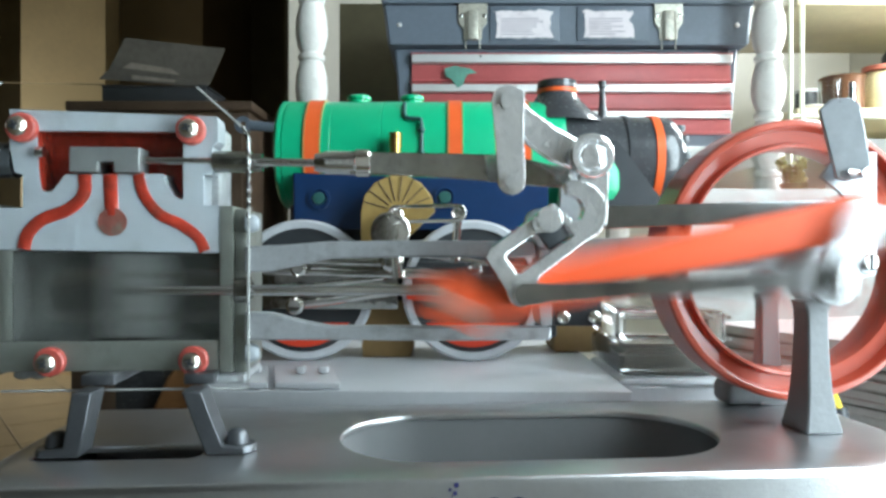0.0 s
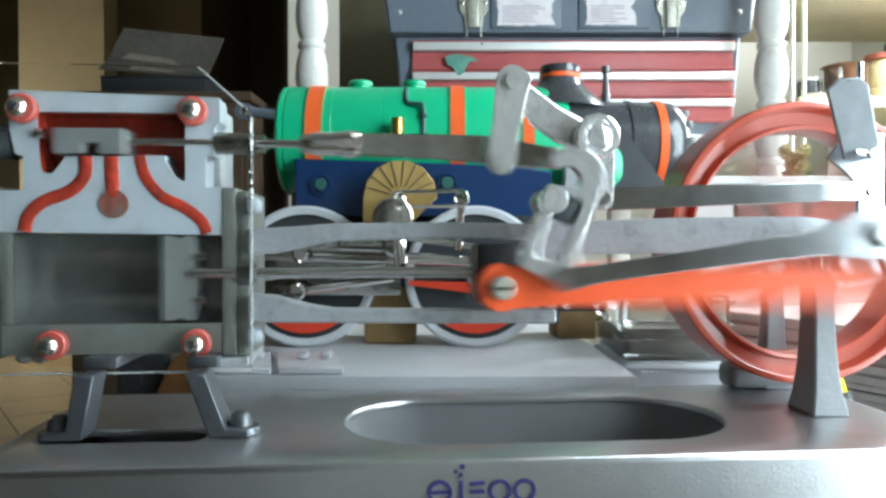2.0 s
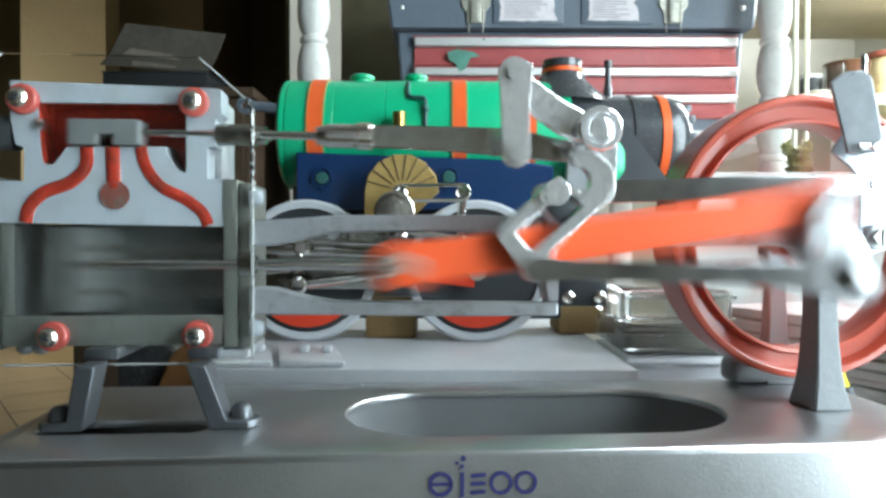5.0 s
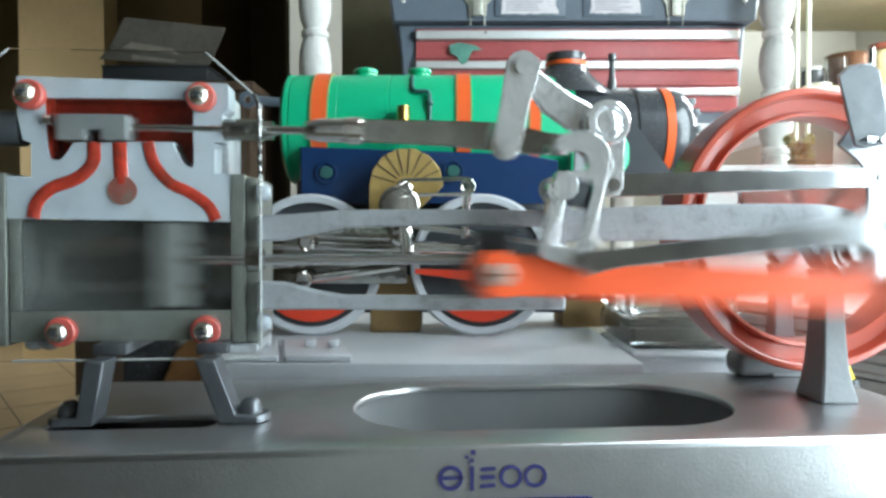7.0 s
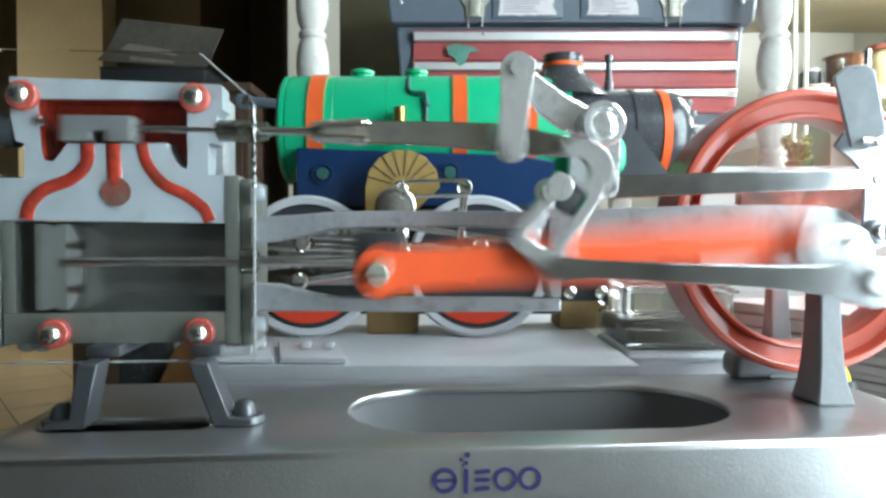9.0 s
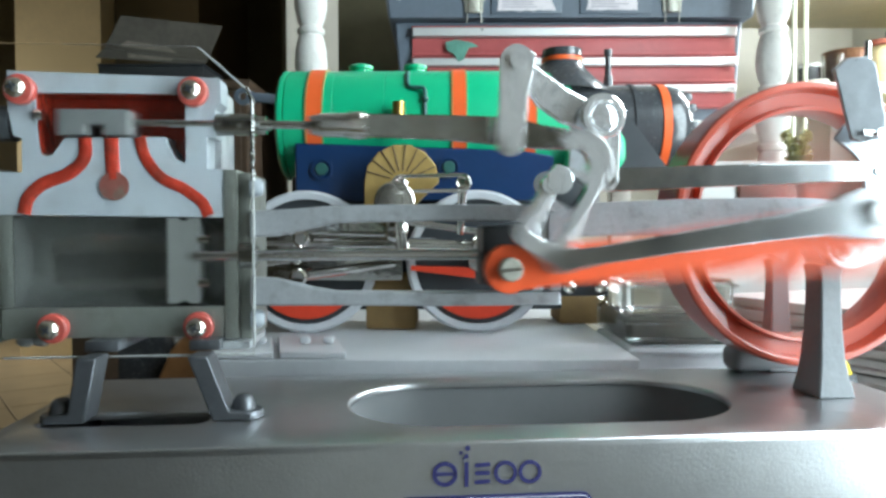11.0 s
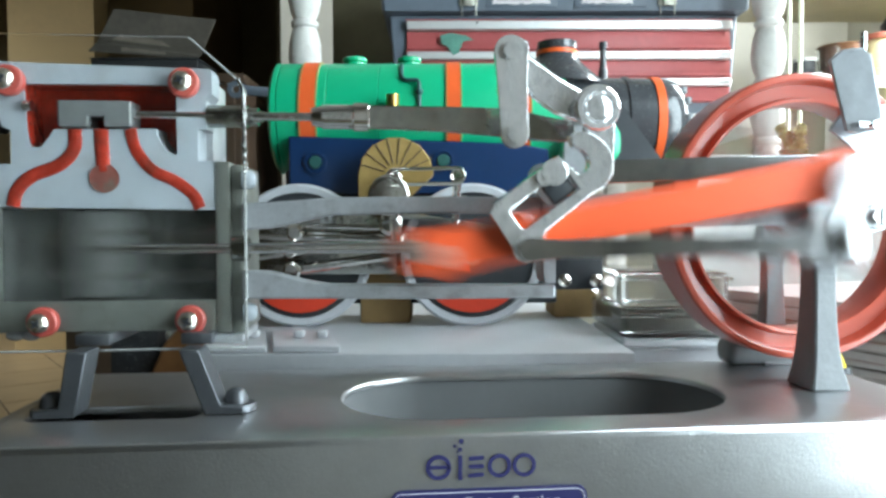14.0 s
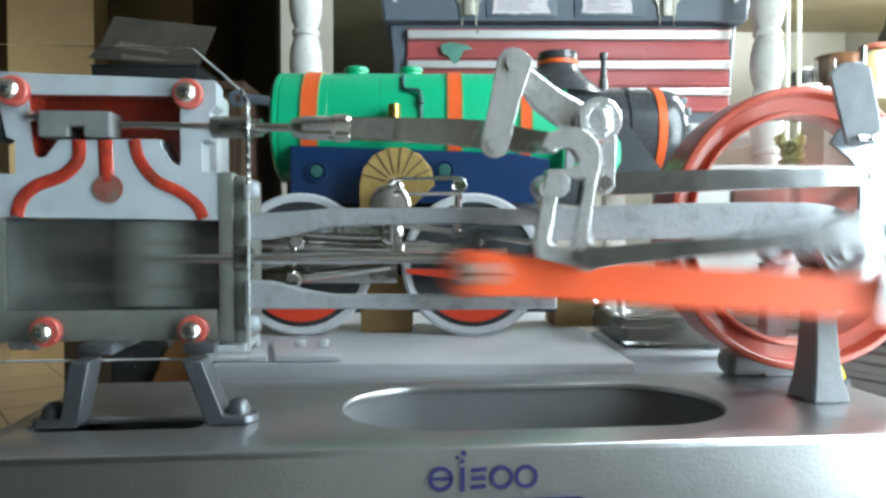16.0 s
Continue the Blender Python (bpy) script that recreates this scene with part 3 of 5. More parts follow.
def pillar(dx, y0, y1, label):
    b = new_bm()
    rings = []
    for z, x0, x1, e in ((0.0, 0.1832, 0.2026, 0.0), (0.003, 0.1836, 0.2022, 0.0008), (0.010, 0.1848, 0.2006, 0.0022), (0.020, 0.1858, 0.1992, 0.0034), (0.032, 0.1864, 0.1984, 0.0044), (0.048, 0.1868, 0.1979, 0.0052), (0.060, 0.1866, 0.1980, 0.0055), (0.066, 0.1850, 0.2005, 0.0055)):
        ya, yb = y0 + e, y1 - e
        rings.append([b.verts.new(p) for p in ((x0 + dx, ya, z), (x1 + dx, ya, z), (x1 + dx, yb, z), (x0 + dx, yb, z))])
    for a, c in zip(rings, rings[1:]):
        for i in range(4):
            b.faces.new((a[i], a[(i + 1) % 4], c[(i + 1) % 4], c[i]))
    b.faces.new(rings[0]), b.faces.new(rings[-1])
    bmesh.ops.recalc_face_normals(b, faces=b.faces)
    p = part("bearing_pillar", b, M_PILLAR, engine, label, bevel=0.0012)
    b = new_bm()
    rod(b, (AXLE_X + dx, y0 + 0.004, AXLE_Z), (AXLE_X + dx, y1 - 0.004, AXLE_Z), 0.0125, None, 28)
    part("bearing", b, M_GREY, p, bevel=0.001)
    return p


def reverser():
    # reach rod, hand lever and its bracket
    b = slab(new_bm(), [(0.0765, 0.1118), (0.1400, 0.1142), (0.2090, 0.1158)] + disc(0.2105, 0.1115, 0.0048, 10, 80, -80) + [(0.2090, 0.1068), (0.1400, 0.1038), (0.0765, 0.1010)], -0.016, -0.013)
    reach = part("reach_rod", b, M_PLATE, engine, "flat bright reach rod", bevel=0.0005)
    part("rod_pin", rod(new_bm(), (0.2107, -0.0172, 0.1112), (0.2107, -0.010, 0.1112), 0.0026, None, 16), M_STEEL, reach)
    b = slab(new_bm(), [(0.1868, 0.1600), (0.1930, 0.1650), (0.2020, 0.1656), (0.2062, 0.1620), (0.2085, 0.1500), (0.2115, 0.1330), (0.2000, 0.1250), (0.1952, 0.1262)], -0.019, -0.0165)
    bmesh.ops.transform(b, matrix=pose(0.200, -0.0178, 0, 0, 0, -9) @ pose(-0.200, 0.0178, 0), verts=b.verts)
    lever = part("hand_lever", b, M_LEVER, engine, "bright metal reversing lever", bevel=0.0006)
    part("lever_stud", tube(new_bm(), [(0.2030 + 0.0004 * (k % 2), -0.0175, 0.1640 + 0.0008 * k) for k in range(12)], 0.0016, 10), M_STEEL, lever, "threaded stud")
    b = new_bm()
    rod(b, (0.2065, -0.024, 0.1283), (0.2065, -0.012, 0.1283), 0.0024, None, 14)
    rod(b, (0.1990, -0.0205, 0.1290), (0.2100, -0.0205, 0.1283), 0.0015, None, 10)
    part("lever_catch", b, M_STEEL, lever)
    b = slab(new_bm(), [(0.1955, 0.1345), (0.2095, 0.1400), (0.2200, 0.1400), (0.2200, 0.0790), (0.2080, 0.0760)] + smooth_line([(0.2045, 0.0830), (0.2060, 0.1000), (0.2035, 0.1160), (0.1900, 0.1275)], 3), -0.0125, -0.0105)
    br = part("quadrant_plate", b, M_LEVER, engine, "grey reverser quadrant plate", bevel=0.0006)
    b = lathe(new_bm(), [(0.0062, 0), (0.0062, 0.004), (0.0055, 0.0046), (0, 0.0046)], pose(0.2120, -0.0125, 0.0855, 90, 0, 0))
    nut = part("bracket_boss", b, M_GREY, br)
    b = lathe(new_bm(), [(0.0040, 0), (0.0040, 0.0022), (0.0034, 0.0028), (0, 0.0028)], pose(0.2120, -0.0172, 0.0855, 90, 0, 0))
    part("slotted_screw", b, M_CHROME, nut, "bright slotted screw")
    part("screw_slot", box(new_bm(), 0.2113, 0.2127, -0.0204, -0.0199, 0.0818, 0.0892), M_CHAR, nut)
    # bell crank that lifts the valve bar
    px, pz = 0.0722, 0.1352
    arm = slab(new_bm(), [(0.0368, 0.1640), (0.0400, 0.1612), (0.0560, 0.1498), (0.0700, 0.1425), (0.0660, 0.1290), (0.0540, 0.1330), (0.0425, 0.1410), (0.0340, 0.1530)], -0.0165, -0.013)
    bell = part("bell_crank", arm, M_ALU, engine, "bright cast bell crank", bevel=0.0012)
    b = slab(new_bm(), stadium(px + 0.001, pz, 0.0752, 0.1062, 0.0082, 0.0052), -0.0195, -0.0168)
    part("lower_arm", b, M_ALU, bell, bevel=0.0006)
    b = lathe(new_bm(), [(0.0102, 0), (0.0106, 0.001), (0.0106, 0.0032), (0.0096, 0.0044), (0.0074, 0.0046), (0.0064, 0.0034), (0.0062, 0.0030), (0.0056, 0.0042), (0.0030, 0.0050), (0, 0.0052)], pose(px, -0.0190, pz, 90, 0, 0))
    part("crank_boss", b, M_ALU, bell)
    part("crank_shaft", rod(new_bm(), (px, -0.013, pz), (px, 0.02, pz), 0.004), M_DULL, bell)
    part("arm_pin", rod(new_bm(), (0.0752, -0.0215, 0.1065), (0.0752, -0.012, 0.1065), 0.0032, None, 16), M_STEEL, bell)
    part("shaft_stand", slab(new_bm(), [(px - 0.006, pz + 0.006), (px + 0.006, pz + 0.006), (px + 0.008, 0.0975), (px - 0.008, 0.0975)], 0.009, 0.013), M_GREY, bell)


def bar_with_eyes(length, w0, w1, t0, t1, r0, r1, waist=None):
    """A flat bar from the origin to (length, 0) with round eyes."""
    b = new_bm()
    slab(b, disc(0, 0, r0, 14, 60, 300) + [(length * 0.12, -w0), (length * 0.88, -w1)] + disc(length, 0, r1, 14, 240, 480) + [(length * 0.88, w1), (length * 0.12, w0)], t0, t1)
    return b


MOVERS = {}


def moving_parts():
    # orange connecting rod
    rodbar = part("connecting_rod", bar_with_eyes(CONROD, 0.0090, 0.0098, -0.0045, 0.0045, 0.0112, 0.0118), M_ORANGE, engine, "orange-red painted connecting rod", bevel=0.0008)
    b = lathe(new_bm(), [(0.0052, 0.0), (0.0054, 0.001), (0.0054, 0.0048), (0.0046, 0.0056), (0, 0.0056)], pose(0, -0.0040, 0, 90, 0, 0), 20)
    part("crosshead_pin", b, M_LATCH, rodbar, "worn steel crosshead pin")
    part("pin_slot", box(new_bm(), -0.0042, 0.0042, -0.0101, -0.0094, -0.0006, 0.0006), M_DULL, rodbar)
    MOVERS["rod"] = rodbar
    # crosshead, piston rod and piston
    b = new_bm()
    box(b, -0.011, 0.012, -0.010, 0.010, -0.009, 0.0200, 0.0025)
    cross = part("crosshead", b, M_CHAR, engine, "dark steel crosshead on its rod")
    part("piston_rod", rod(new_bm(), (-0.1450, 0.0, 0.0060), (-0.008, 0.0, 0.0060), 0.0026, None, 16), M_STEEL, cross, "polished piston rod")
    b = new_bm()
    for x0, x1, pr in ((-0.0070, -0.0022, 0.0199), (-0.0022, 0.0022, 0.0188), (0.0022, 0.0070, 0.0199)):
        arcs = [[b.verts.new((-0.1500 + x, -0.0003 + 0.86 * pr * math.sin(math.pi * k / 20), 0.0037 + pr * math.cos(math.pi * k / 20))) for k in range(21)] for x in (x0, x1)]
        for k in range(20):
            b.faces.new((arcs[0][k], arcs[0][k + 1], arcs[1][k + 1], arcs[1][k]))
        b.faces.new((arcs[0][0], arcs[0][20], arcs[1][20], arcs[1][0]))
        b.faces.new(arcs[0])
        b.faces.new(arcs[1])
    bmesh.ops.recalc_face_normals(b, faces=b.faces)
    part("piston", b, M_PISTON, cross, "turned steel piston")
    for z in (0.0137, -0.0067):
        part("piston_screw", rod(new_bm(), (-0.143, 0.001, z), (-0.138, 0.001, z), 0.0022, None, 12), M_CHROME, cross)
    MOVERS["cross"] = cross
    # crank web with return crank, turning in front of the pillar
    b = slab(new_bm(), stadium(0, 0, CRANK, 0, 0.0125, 0.0100, 16), -0.004, 0.004)
    web = part("crank_web", b, M_CRANK, engine, "bright cast crank web", bevel=0.001)
    part("crank_pin", rod(new_bm(), (CRANK, -0.0180, 0), (CRANK, 0.0, 0), 0.0042), M_STEEL, web)
    b = slab(new_bm(), stadium(CRANK, 0, 0, ECC, 0.0072, 0.0070, 12), -0.0215, -0.0165)
    part("return_crank", b, M_CRANK, web, bevel=0.0008)
    b = new_bm()
    rod(b, (0, -0.0310, ECC), (0, -0.0160, ECC), 0.0038)
    rod(b, (0, -0.0325, ECC), (0, -0.0295, ECC), 0.0060, None, 6)
    part("return_pin", b, M_STEEL, web)
    b = new_bm()
    rod(b, (0, -0.0055, 0), (0, -0.0042, 0), 0.0098, None, 24)
    rod(b, (0, -0.0095, 0), (0, -0.0056, 0), 0.0068, None, 6)
    part("axle_nut", b, M_CRANK, web, "bright axle nut")
    MOVERS["web"] = web
    # flywheel
    b = lathe(new_bm(), [(0.0612, 0.0070), (0.0618, 0.0092), (0.0632, 0.0096), (0.0644, 0.0050), (0.0712, 0.0062), (0.0724, 0.0124), (0.0732, 0.0130), (0.0756, 0.0130), (0.0765, 0.0118), (0.0765, -0.0135), (0.0735, -0.0150), (0.0622, -0.0130), (0.0612, -0.0100), (0.0612, 0.0070)], pose(0, 0, 0, 90, 0, 0), 72)
    wheel = part("flywheel", b, M_WHEEL, engine, "red painted spoked flywheel")
    part("wheel_hub", lathe(new_bm(), [(0.0085, -0.012), (0.0120, -0.0115), (0.0125, 0.0), (0.0120, 0.0115), (0.0085, 0.012)], pose(0, 0, 0, 90, 0, 0)), M_WHEEL, wheel)
    for k in range(6):
        b = new_bm()
        rod(b, (0.010, 0, 0), (0.0655, 0, 0), 0.0048, 0.0034, 12)
        for v in b.verts:
            v.co.y *= 0.7
        bmesh.ops.transform(b, matrix=pose(0, 0, 0, 0, 60 * k, 0), verts=b.verts)
        part("spoke", b, M_WHEEL, wheel)
    MOVERS["wheel"] = wheel
    part("wheel_axle", rod(new_bm(), (0, -0.020, 0), (0, 0.055, 0), 0.0045, None, 16), M_STEEL, wheel)
    # expansion link
    outer = [(-0.0048, 0.0060), (-0.0048, -0.0290), (-0.0025, -0.0335), (0.0150, -0.0345)] + disc(0.0200, -0.0300, 0.0058, 10, -110, 60) + [(0.0185, -0.0180), (0.0180, 0.0080)] + smooth_line([(0.0188, 0.0150), (0.0156, 0.0220), (0.0080, 0.0265), (-0.0010, 0.0255), (-0.0075, 0.0205), (-0.0090, 0.0160)], 3) + smooth_line([(-0.0040, 0.0140), (0.0010, 0.0170), (0.0060, 0.0160), (0.0085, 0.0118), (0.0070, 0.0088)], 3)
    hole = [(0.0016, 0.0052), (0.0016, -0.0250), (0.0030, -0.0262), (0.0112, -0.0262), (0.0126, -0.0246), (0.0128, 0.0052)]
    b = slab(new_bm(), outer, -0.0035, 0.0035, [hole])
    link = part("expansion_link", b, M_ALU, engine, "bright cast slotted expansion link", bevel=0.0021)
    part("die_block", box(new_bm(), 0.0018, 0.0124, -0.0018, 0.0030, -0.0075, 0.0045, 0.0010), M_CHAR, link, "dark die block in the slot")
    b = new_bm()
    rod(b, (0.0200, -0.0045, -0.0290), (0.0200, -0.0075, -0.0290), 0.0060, None, 6)
    part("link_nut", b, M_ALU, link, "bright hexagon nut")
    part("link_eye", lathe(new_bm(), [(0.0045, 0), (0.0060, 0.0006), (0.0060, 0.0018), (0.0045, 0.0022)], pose(0, -0.0036, 0, 90, 0, 0)), M_ALU, link)
    MOVERS["link"] = link
    # eccentric rod
    b = slab(new_bm(), disc(0, 0, 0.0052, 12, 70, 290) + smooth_line([(0.012, -0.0040), (0.060, -0.0044), (0.115, -0.0062), (0.132, -0.0100)], 4) + disc(ECC_ROD, 0, 0.0120, 16, -110, 110) + smooth_line([(0.132, 0.0100), (0.115, 0.0062), (0.060, 0.0044), (0.012, 0.0040)], 4), -0.0028, 0.0028)
    er = part("eccentric_rod", b, M_PLATE, engine, "bright polished eccentric rod", bevel=0.0008)
    part("rod_boss", lathe(new_bm(), [(0.0066, 0), (0.0066, 0.0030), (0.0058, 0.0036), (0.0046, 0.0036), (0.0040, 0.0026), (0, 0.0026)], pose(ECC_ROD, -0.0028, 0, 90, 0, 0)), M_CRANK, er)
    MOVERS["ecc"] = er
    # slide valve with its rod and the bar that drives it; origin at the clevis bolt
    b = slab(new_bm(), [(-0.1330, 0.0060), (-0.1010, 0.0060), (-0.1010, -0.0058), (-0.1130, -0.0058), (-0.1130, -0.0010), (-0.1200, -0.0010), (-0.1200, -0.0058), (-0.1330, -0.0058)], -0.0028, 0.0110)
    valve = part("slide_valve", b, M_VALVE, engine, "grey slide valve block", bevel=0.0006)
    part("valve_rod", rod(new_bm(), (-0.1010, 0.002, 0.0005), (-0.018, 0.0, 0.0), 0.0019, None, 14), M_STEEL, valve, "thin polished valve rod")
    b = new_bm()
    rod(b, (-0.0200, -0.0005, 0.0), (-0.0150, -0.0005, 0.0), 0.0042, 0.0052, 20)
    rod(b, (-0.0150, -0.0005, 0.0), (0.0040, -0.0005, 0.0), 0.0056, 0.0058, 24)
    part("clevis", b, M_STEEL, valve, "turned steel socket on the valve rod")
    b = lathe(new_bm(), [(0.0058, -0.0004), (0.0066, 0.0004), (0.0066, 0.0066), (0.0058, 0.0074), (0, 0.0074)], pose(-0.0005, -0.0005, 0, 0, 90, 0), 24)
    part("clevis_nut", b, M_CHROME, valve, "bright nut at the socket's end")
    line_t = [(-0.003, 0.0050), (0.020, 0.0050), (0.050, 0.0048), (0.075, 0.0040), (0.092, 0.0005), (0.104, -0.001)]
    line_b = [(0.106, -0.0110), (0.092, -0.0108), (0.075, -0.0094), (0.050, -0.0072), (0.020, -0.0058), (-0.003, -0.0054)]
    b = slab(new_bm(), smooth_line(line_t, 3) + smooth_line(line_b, 3), -0.0045, 0.0005)
    part("valve_bar", b, M_DULL, valve, "flat brushed steel valve bar", bevel=0.0005)
    MOVERS["valve"] = valve
    # hanging link
    b = slab(new_bm(), [(0.0082, 0.0040)] + disc(0, 0, 0.0076, 12, 62, 190) + [(-0.0066, -0.020)] + disc(0, -0.0372, 0.0062, 12, 180, 360) + [(0.0066, -0.014)], -0.0018, 0.0018)
    hang = part("lifting_link", b, M_ALU, engine, "bright flat lifting link", bevel=0.0006)
    for z in (0, -0.0372):
        part("link_pin", rod(new_bm(), (0, -0.0036, z), (0, 0.0080, z), 0.0037, None, 18), M_ALU, hang)
    MOVERS["hang"] = hang


# turns of the crank: degrees beyond four turns a second, second by second
LAG = [(0, 84), (0.5, 67), (1, 46), (1.5, 20), (2, -14), (2.5, -50), (3, -84), (3.5, -114), (4, -146), (5.2, -248), (6.3, -343), (7, -402), (7.5, -437), (8, -474), (8.5, -513), (9, -549),
       (10.1, -637), (11.3, -738), (12, -793), (12.5, -834), (13, -884), (13.5, -934), (14, -981), (14.5, -1014), (15, -1052), (15.5, -1094), (16, -1141)]


def crank_angle(t):
    fine = np.linspace(-0.3, 0.3, 13)
    return 1440 * t + float(np.mean(np.interp(t + fine, [a for a, _ in LAG], [b for _, b in LAG])))


def motions():
    rows = {k: [] for k in MOVERS}
    for f in range(0, 481):
        t = f / FPS
        th = crank_angle(t)
        a = radians(th)
        # loose crosshead: it lifts while the crank comes over the top
        w = (th - 128 + 180) % 360 - 180
        lift = 0.0085 * math.exp(-(w / 30) ** 2)
        cx, cz = AXLE_X + CRANK * math.cos(a), AXLE_Z + CRANK * math.sin(a)
        zp = PIN_Z + lift
        xp = cx - math.sqrt(CONROD ** 2 - (cz - zp) ** 2)
        rows["rod"].append((t, pose(xp, ROD_Y, zp, 0, -math.degrees(math.atan2(cz - zp, cx - xp)), 0)))
        rows["cross"].append((t, pose(xp, 0, PIN_Z)))
        rows["web"].append((t, pose(AXLE_X, -0.0125, AXLE_Z, 0, -th, 0)))
        rows["wheel"].append((t, pose(0.2005, 0.034, 0.0858, 0, -th, 0)))
        # eccentric pin a quarter turn ahead of the crank
        ex, ez = AXLE_X - ECC * math.sin(a), AXLE_Z + ECC * math.cos(a)
        dx, dz = ex - LINK_A[0], ez - LINK_A[1]
        d = math.hypot(dx, dz)
        k = math.acos((LINK_LEN ** 2 + d * d - ECC_ROD ** 2) / (2 * LINK_LEN * d))
        b = math.atan2(dz, dx) - k
        bx, bz = LINK_A[0] + LINK_LEN * math.cos(b), LINK_A[1] + LINK_LEN * math.sin(b)
        rows["link"].append((t, pose(LINK_A[0], LINK_Y + 0.003, LINK_A[1], 0, -(math.degrees(b) + 55.4), 0)))
        rows["ecc"].append((t, pose(bx, LINK_Y - 0.0045, bz, 0, -math.degrees(math.atan2(ez - bz, ex - bx)), 0)))
        v = 0.006 * math.sin(a)
        rows["valve"].append((t, pose(-0.0440 + v, 0, 0.1330)))
        hx = 0.0286 + v - HANG[0]
        rows["hang"].append((t, pose(HANG[0], -0.0110 - 0.009, HANG[1], 0, -math.degrees(math.asin(hx / 0.0372)), 0)))
    for k, r in rows.items():
        walk(MOVERS[k], r)


engine_base()
leg_frame()
cylinder()
guides()
pillar(0, -0.0135, 0.0110, "grey tapered front bearing pillar")
rear = pillar(0.0110, 0.0515, 0.0700, "grey tapered rear bearing pillar")
part("pillar_foot", box(new_bm(), 0.1735, 0.2265, 0.0510, 0.0705, 0.0003, 0.0150, 0.005, 4), M_PILLAR, rear, "rounded dark foot of the pillar")
reverser()
moving_parts()


# ---- the room ----
def structure(name, bm, mat, label, m=BACK, bevel=0.0):
    ob = finish(name, bm, mat, 35, bevel)
    ob.matrix_basis = m
    return tagged(ob, label, name.split("_")[0], kind="structure")


FLOOR_Z = -0.80
CEIL_Z = 2.35
structure("floor", box(new_bm(), -4.2, 1.22, -2.72, 6.6, FLOOR_Z - 0.06, FLOOR_Z - 0.006), M_GROUT, "grout bed under beige floor tiles")
structure("ceiling", box(new_bm(), -4.2, 1.22, -2.72, 6.6, CEIL_Z, CEIL_Z + 0.1), M_CEIL, "plain pale painted ceiling")
structure("wall_north", box(new_bm(), -0.42, 1.22, 1.95, 2.07, FLOOR_Z, CEIL_Z), M_WALL, "cream painted wall behind the shelves")
structure("wall_hall", box(new_bm(), -4.2, -0.46, 6.5, 6.6, FLOOR_Z, CEIL_Z), M_DIMWALL, "wall at the end of the hall, coloured for its darkness")
structure("wall_partition", box(new_bm(), -0.46, -0.42, 2.075, 6.6, FLOOR_Z, CEIL_Z), M_DIMWALL, "partition wall beside the hall, coloured for its darkness")
# unseen hall wall, opened only to let the added hall light in
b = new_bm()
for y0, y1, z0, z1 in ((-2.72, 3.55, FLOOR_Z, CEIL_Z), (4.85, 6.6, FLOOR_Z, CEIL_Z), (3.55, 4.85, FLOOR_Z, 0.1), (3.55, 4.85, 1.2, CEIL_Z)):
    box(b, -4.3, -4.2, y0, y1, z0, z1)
structure("wall_west", b, M_DIMWALL, "dark unseen hall wall with an added window opening")
# unseen walls: the pale one feeds metal reflections, dark ones keep the left dim
structure("wall_south", box(new_bm(), -0.15, 0.76, -1.22, -1.10, FLOOR_Z, CEIL_Z), M_PALEWALL, "plain pale unseen wall that brightens the metal")
structure("wall_passage", box(new_bm(), -0.15, -0.03, -2.6, -1.222, FLOOR_Z, CEIL_Z), M_DIMWALL, "dark unseen side wall added to darken the left")
structure("wall_far_south", box(new_bm(), -4.2, -0.03, -2.72, -2.6, FLOOR_Z, CEIL_Z), M_DIMWALL, "dark unseen far wall added to darken the left")
structure("wall_pilaster", box(new_bm(), -2.95, -2.36, 5.0, 6.49, FLOOR_Z, CEIL_Z), M_TAN, "tan painted wall projection in the hall")
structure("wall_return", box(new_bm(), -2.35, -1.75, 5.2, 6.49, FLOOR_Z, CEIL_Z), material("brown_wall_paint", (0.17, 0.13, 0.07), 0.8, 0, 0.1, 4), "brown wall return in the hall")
# right-hand wall with the window openings; near part unseen, set close for light fall-off
b = new_bm()
for x0, y0, y1, z0, z1 in ((0.64, -1.10, -0.16, FLOOR_Z, CEIL_Z), (0.64, -0.16, 0.38, FLOOR_Z, -0.60), (0.64, -0.16, 0.38, 0.84, CEIL_Z), (0.64, 0.38, 0.74, FLOOR_Z, CEIL_Z), (1.10, 0.74, 0.86, FLOOR_Z, CEIL_Z), (1.10, 0.86, 1.34, FLOOR_Z, 0.15), (1.10, 0.86, 1.34, 1.30, CEIL_Z), (1.10, 1.34, 1.95, FLOOR_Z, CEIL_Z)):
    box(b, x0, x0 + 0.12, y0, y1, z0, z1)
box(b, 0.76, 1.10, 0.62, 0.74, FLOOR_Z, CEIL_Z)
structure("wall_east", b, M_WALL, "cream wall with two unseen window openings")
def window(name, m, w, h):
    t = thing(name, m, "white painted frame of an unseen window", "window", kind="structure")
    for n, (a0, a1, z0, z1) in (("window_frame", (-w, -w + 0.045, 0.002, h)), ("window_frame", (w - 0.045, w, 0.002, h)), ("mullion", (-0.02, 0.02, 0.046, h - 0.044)), ("window_head", (-w + 0.046, w - 0.046, h - 0.042, h)), ("window_sill", (-w + 0.046, w - 0.046, 0.002, 0.044))):
        part(n, box(new_bm(), a0, a1, -0.03, 0.03, z0, z1, 0.003), M_WHITE, t)


window("window_1", BACK @ pose(0.73, 0.11, -0.60, 0, 0, 90), 0.268, 1.438)
# unseen window, added to brighten the hall floor
window("added_hall_window", BACK @ pose(-4.25, 4.2, 0.1, 0, 0, 90), 0.648, 1.098)
# unseen window, added to brighten the side shelves
window("added_shelf_window", BACK @ pose(1.19, 1.10, 0.15, 0, 0, 90), 0.238, 1.148)


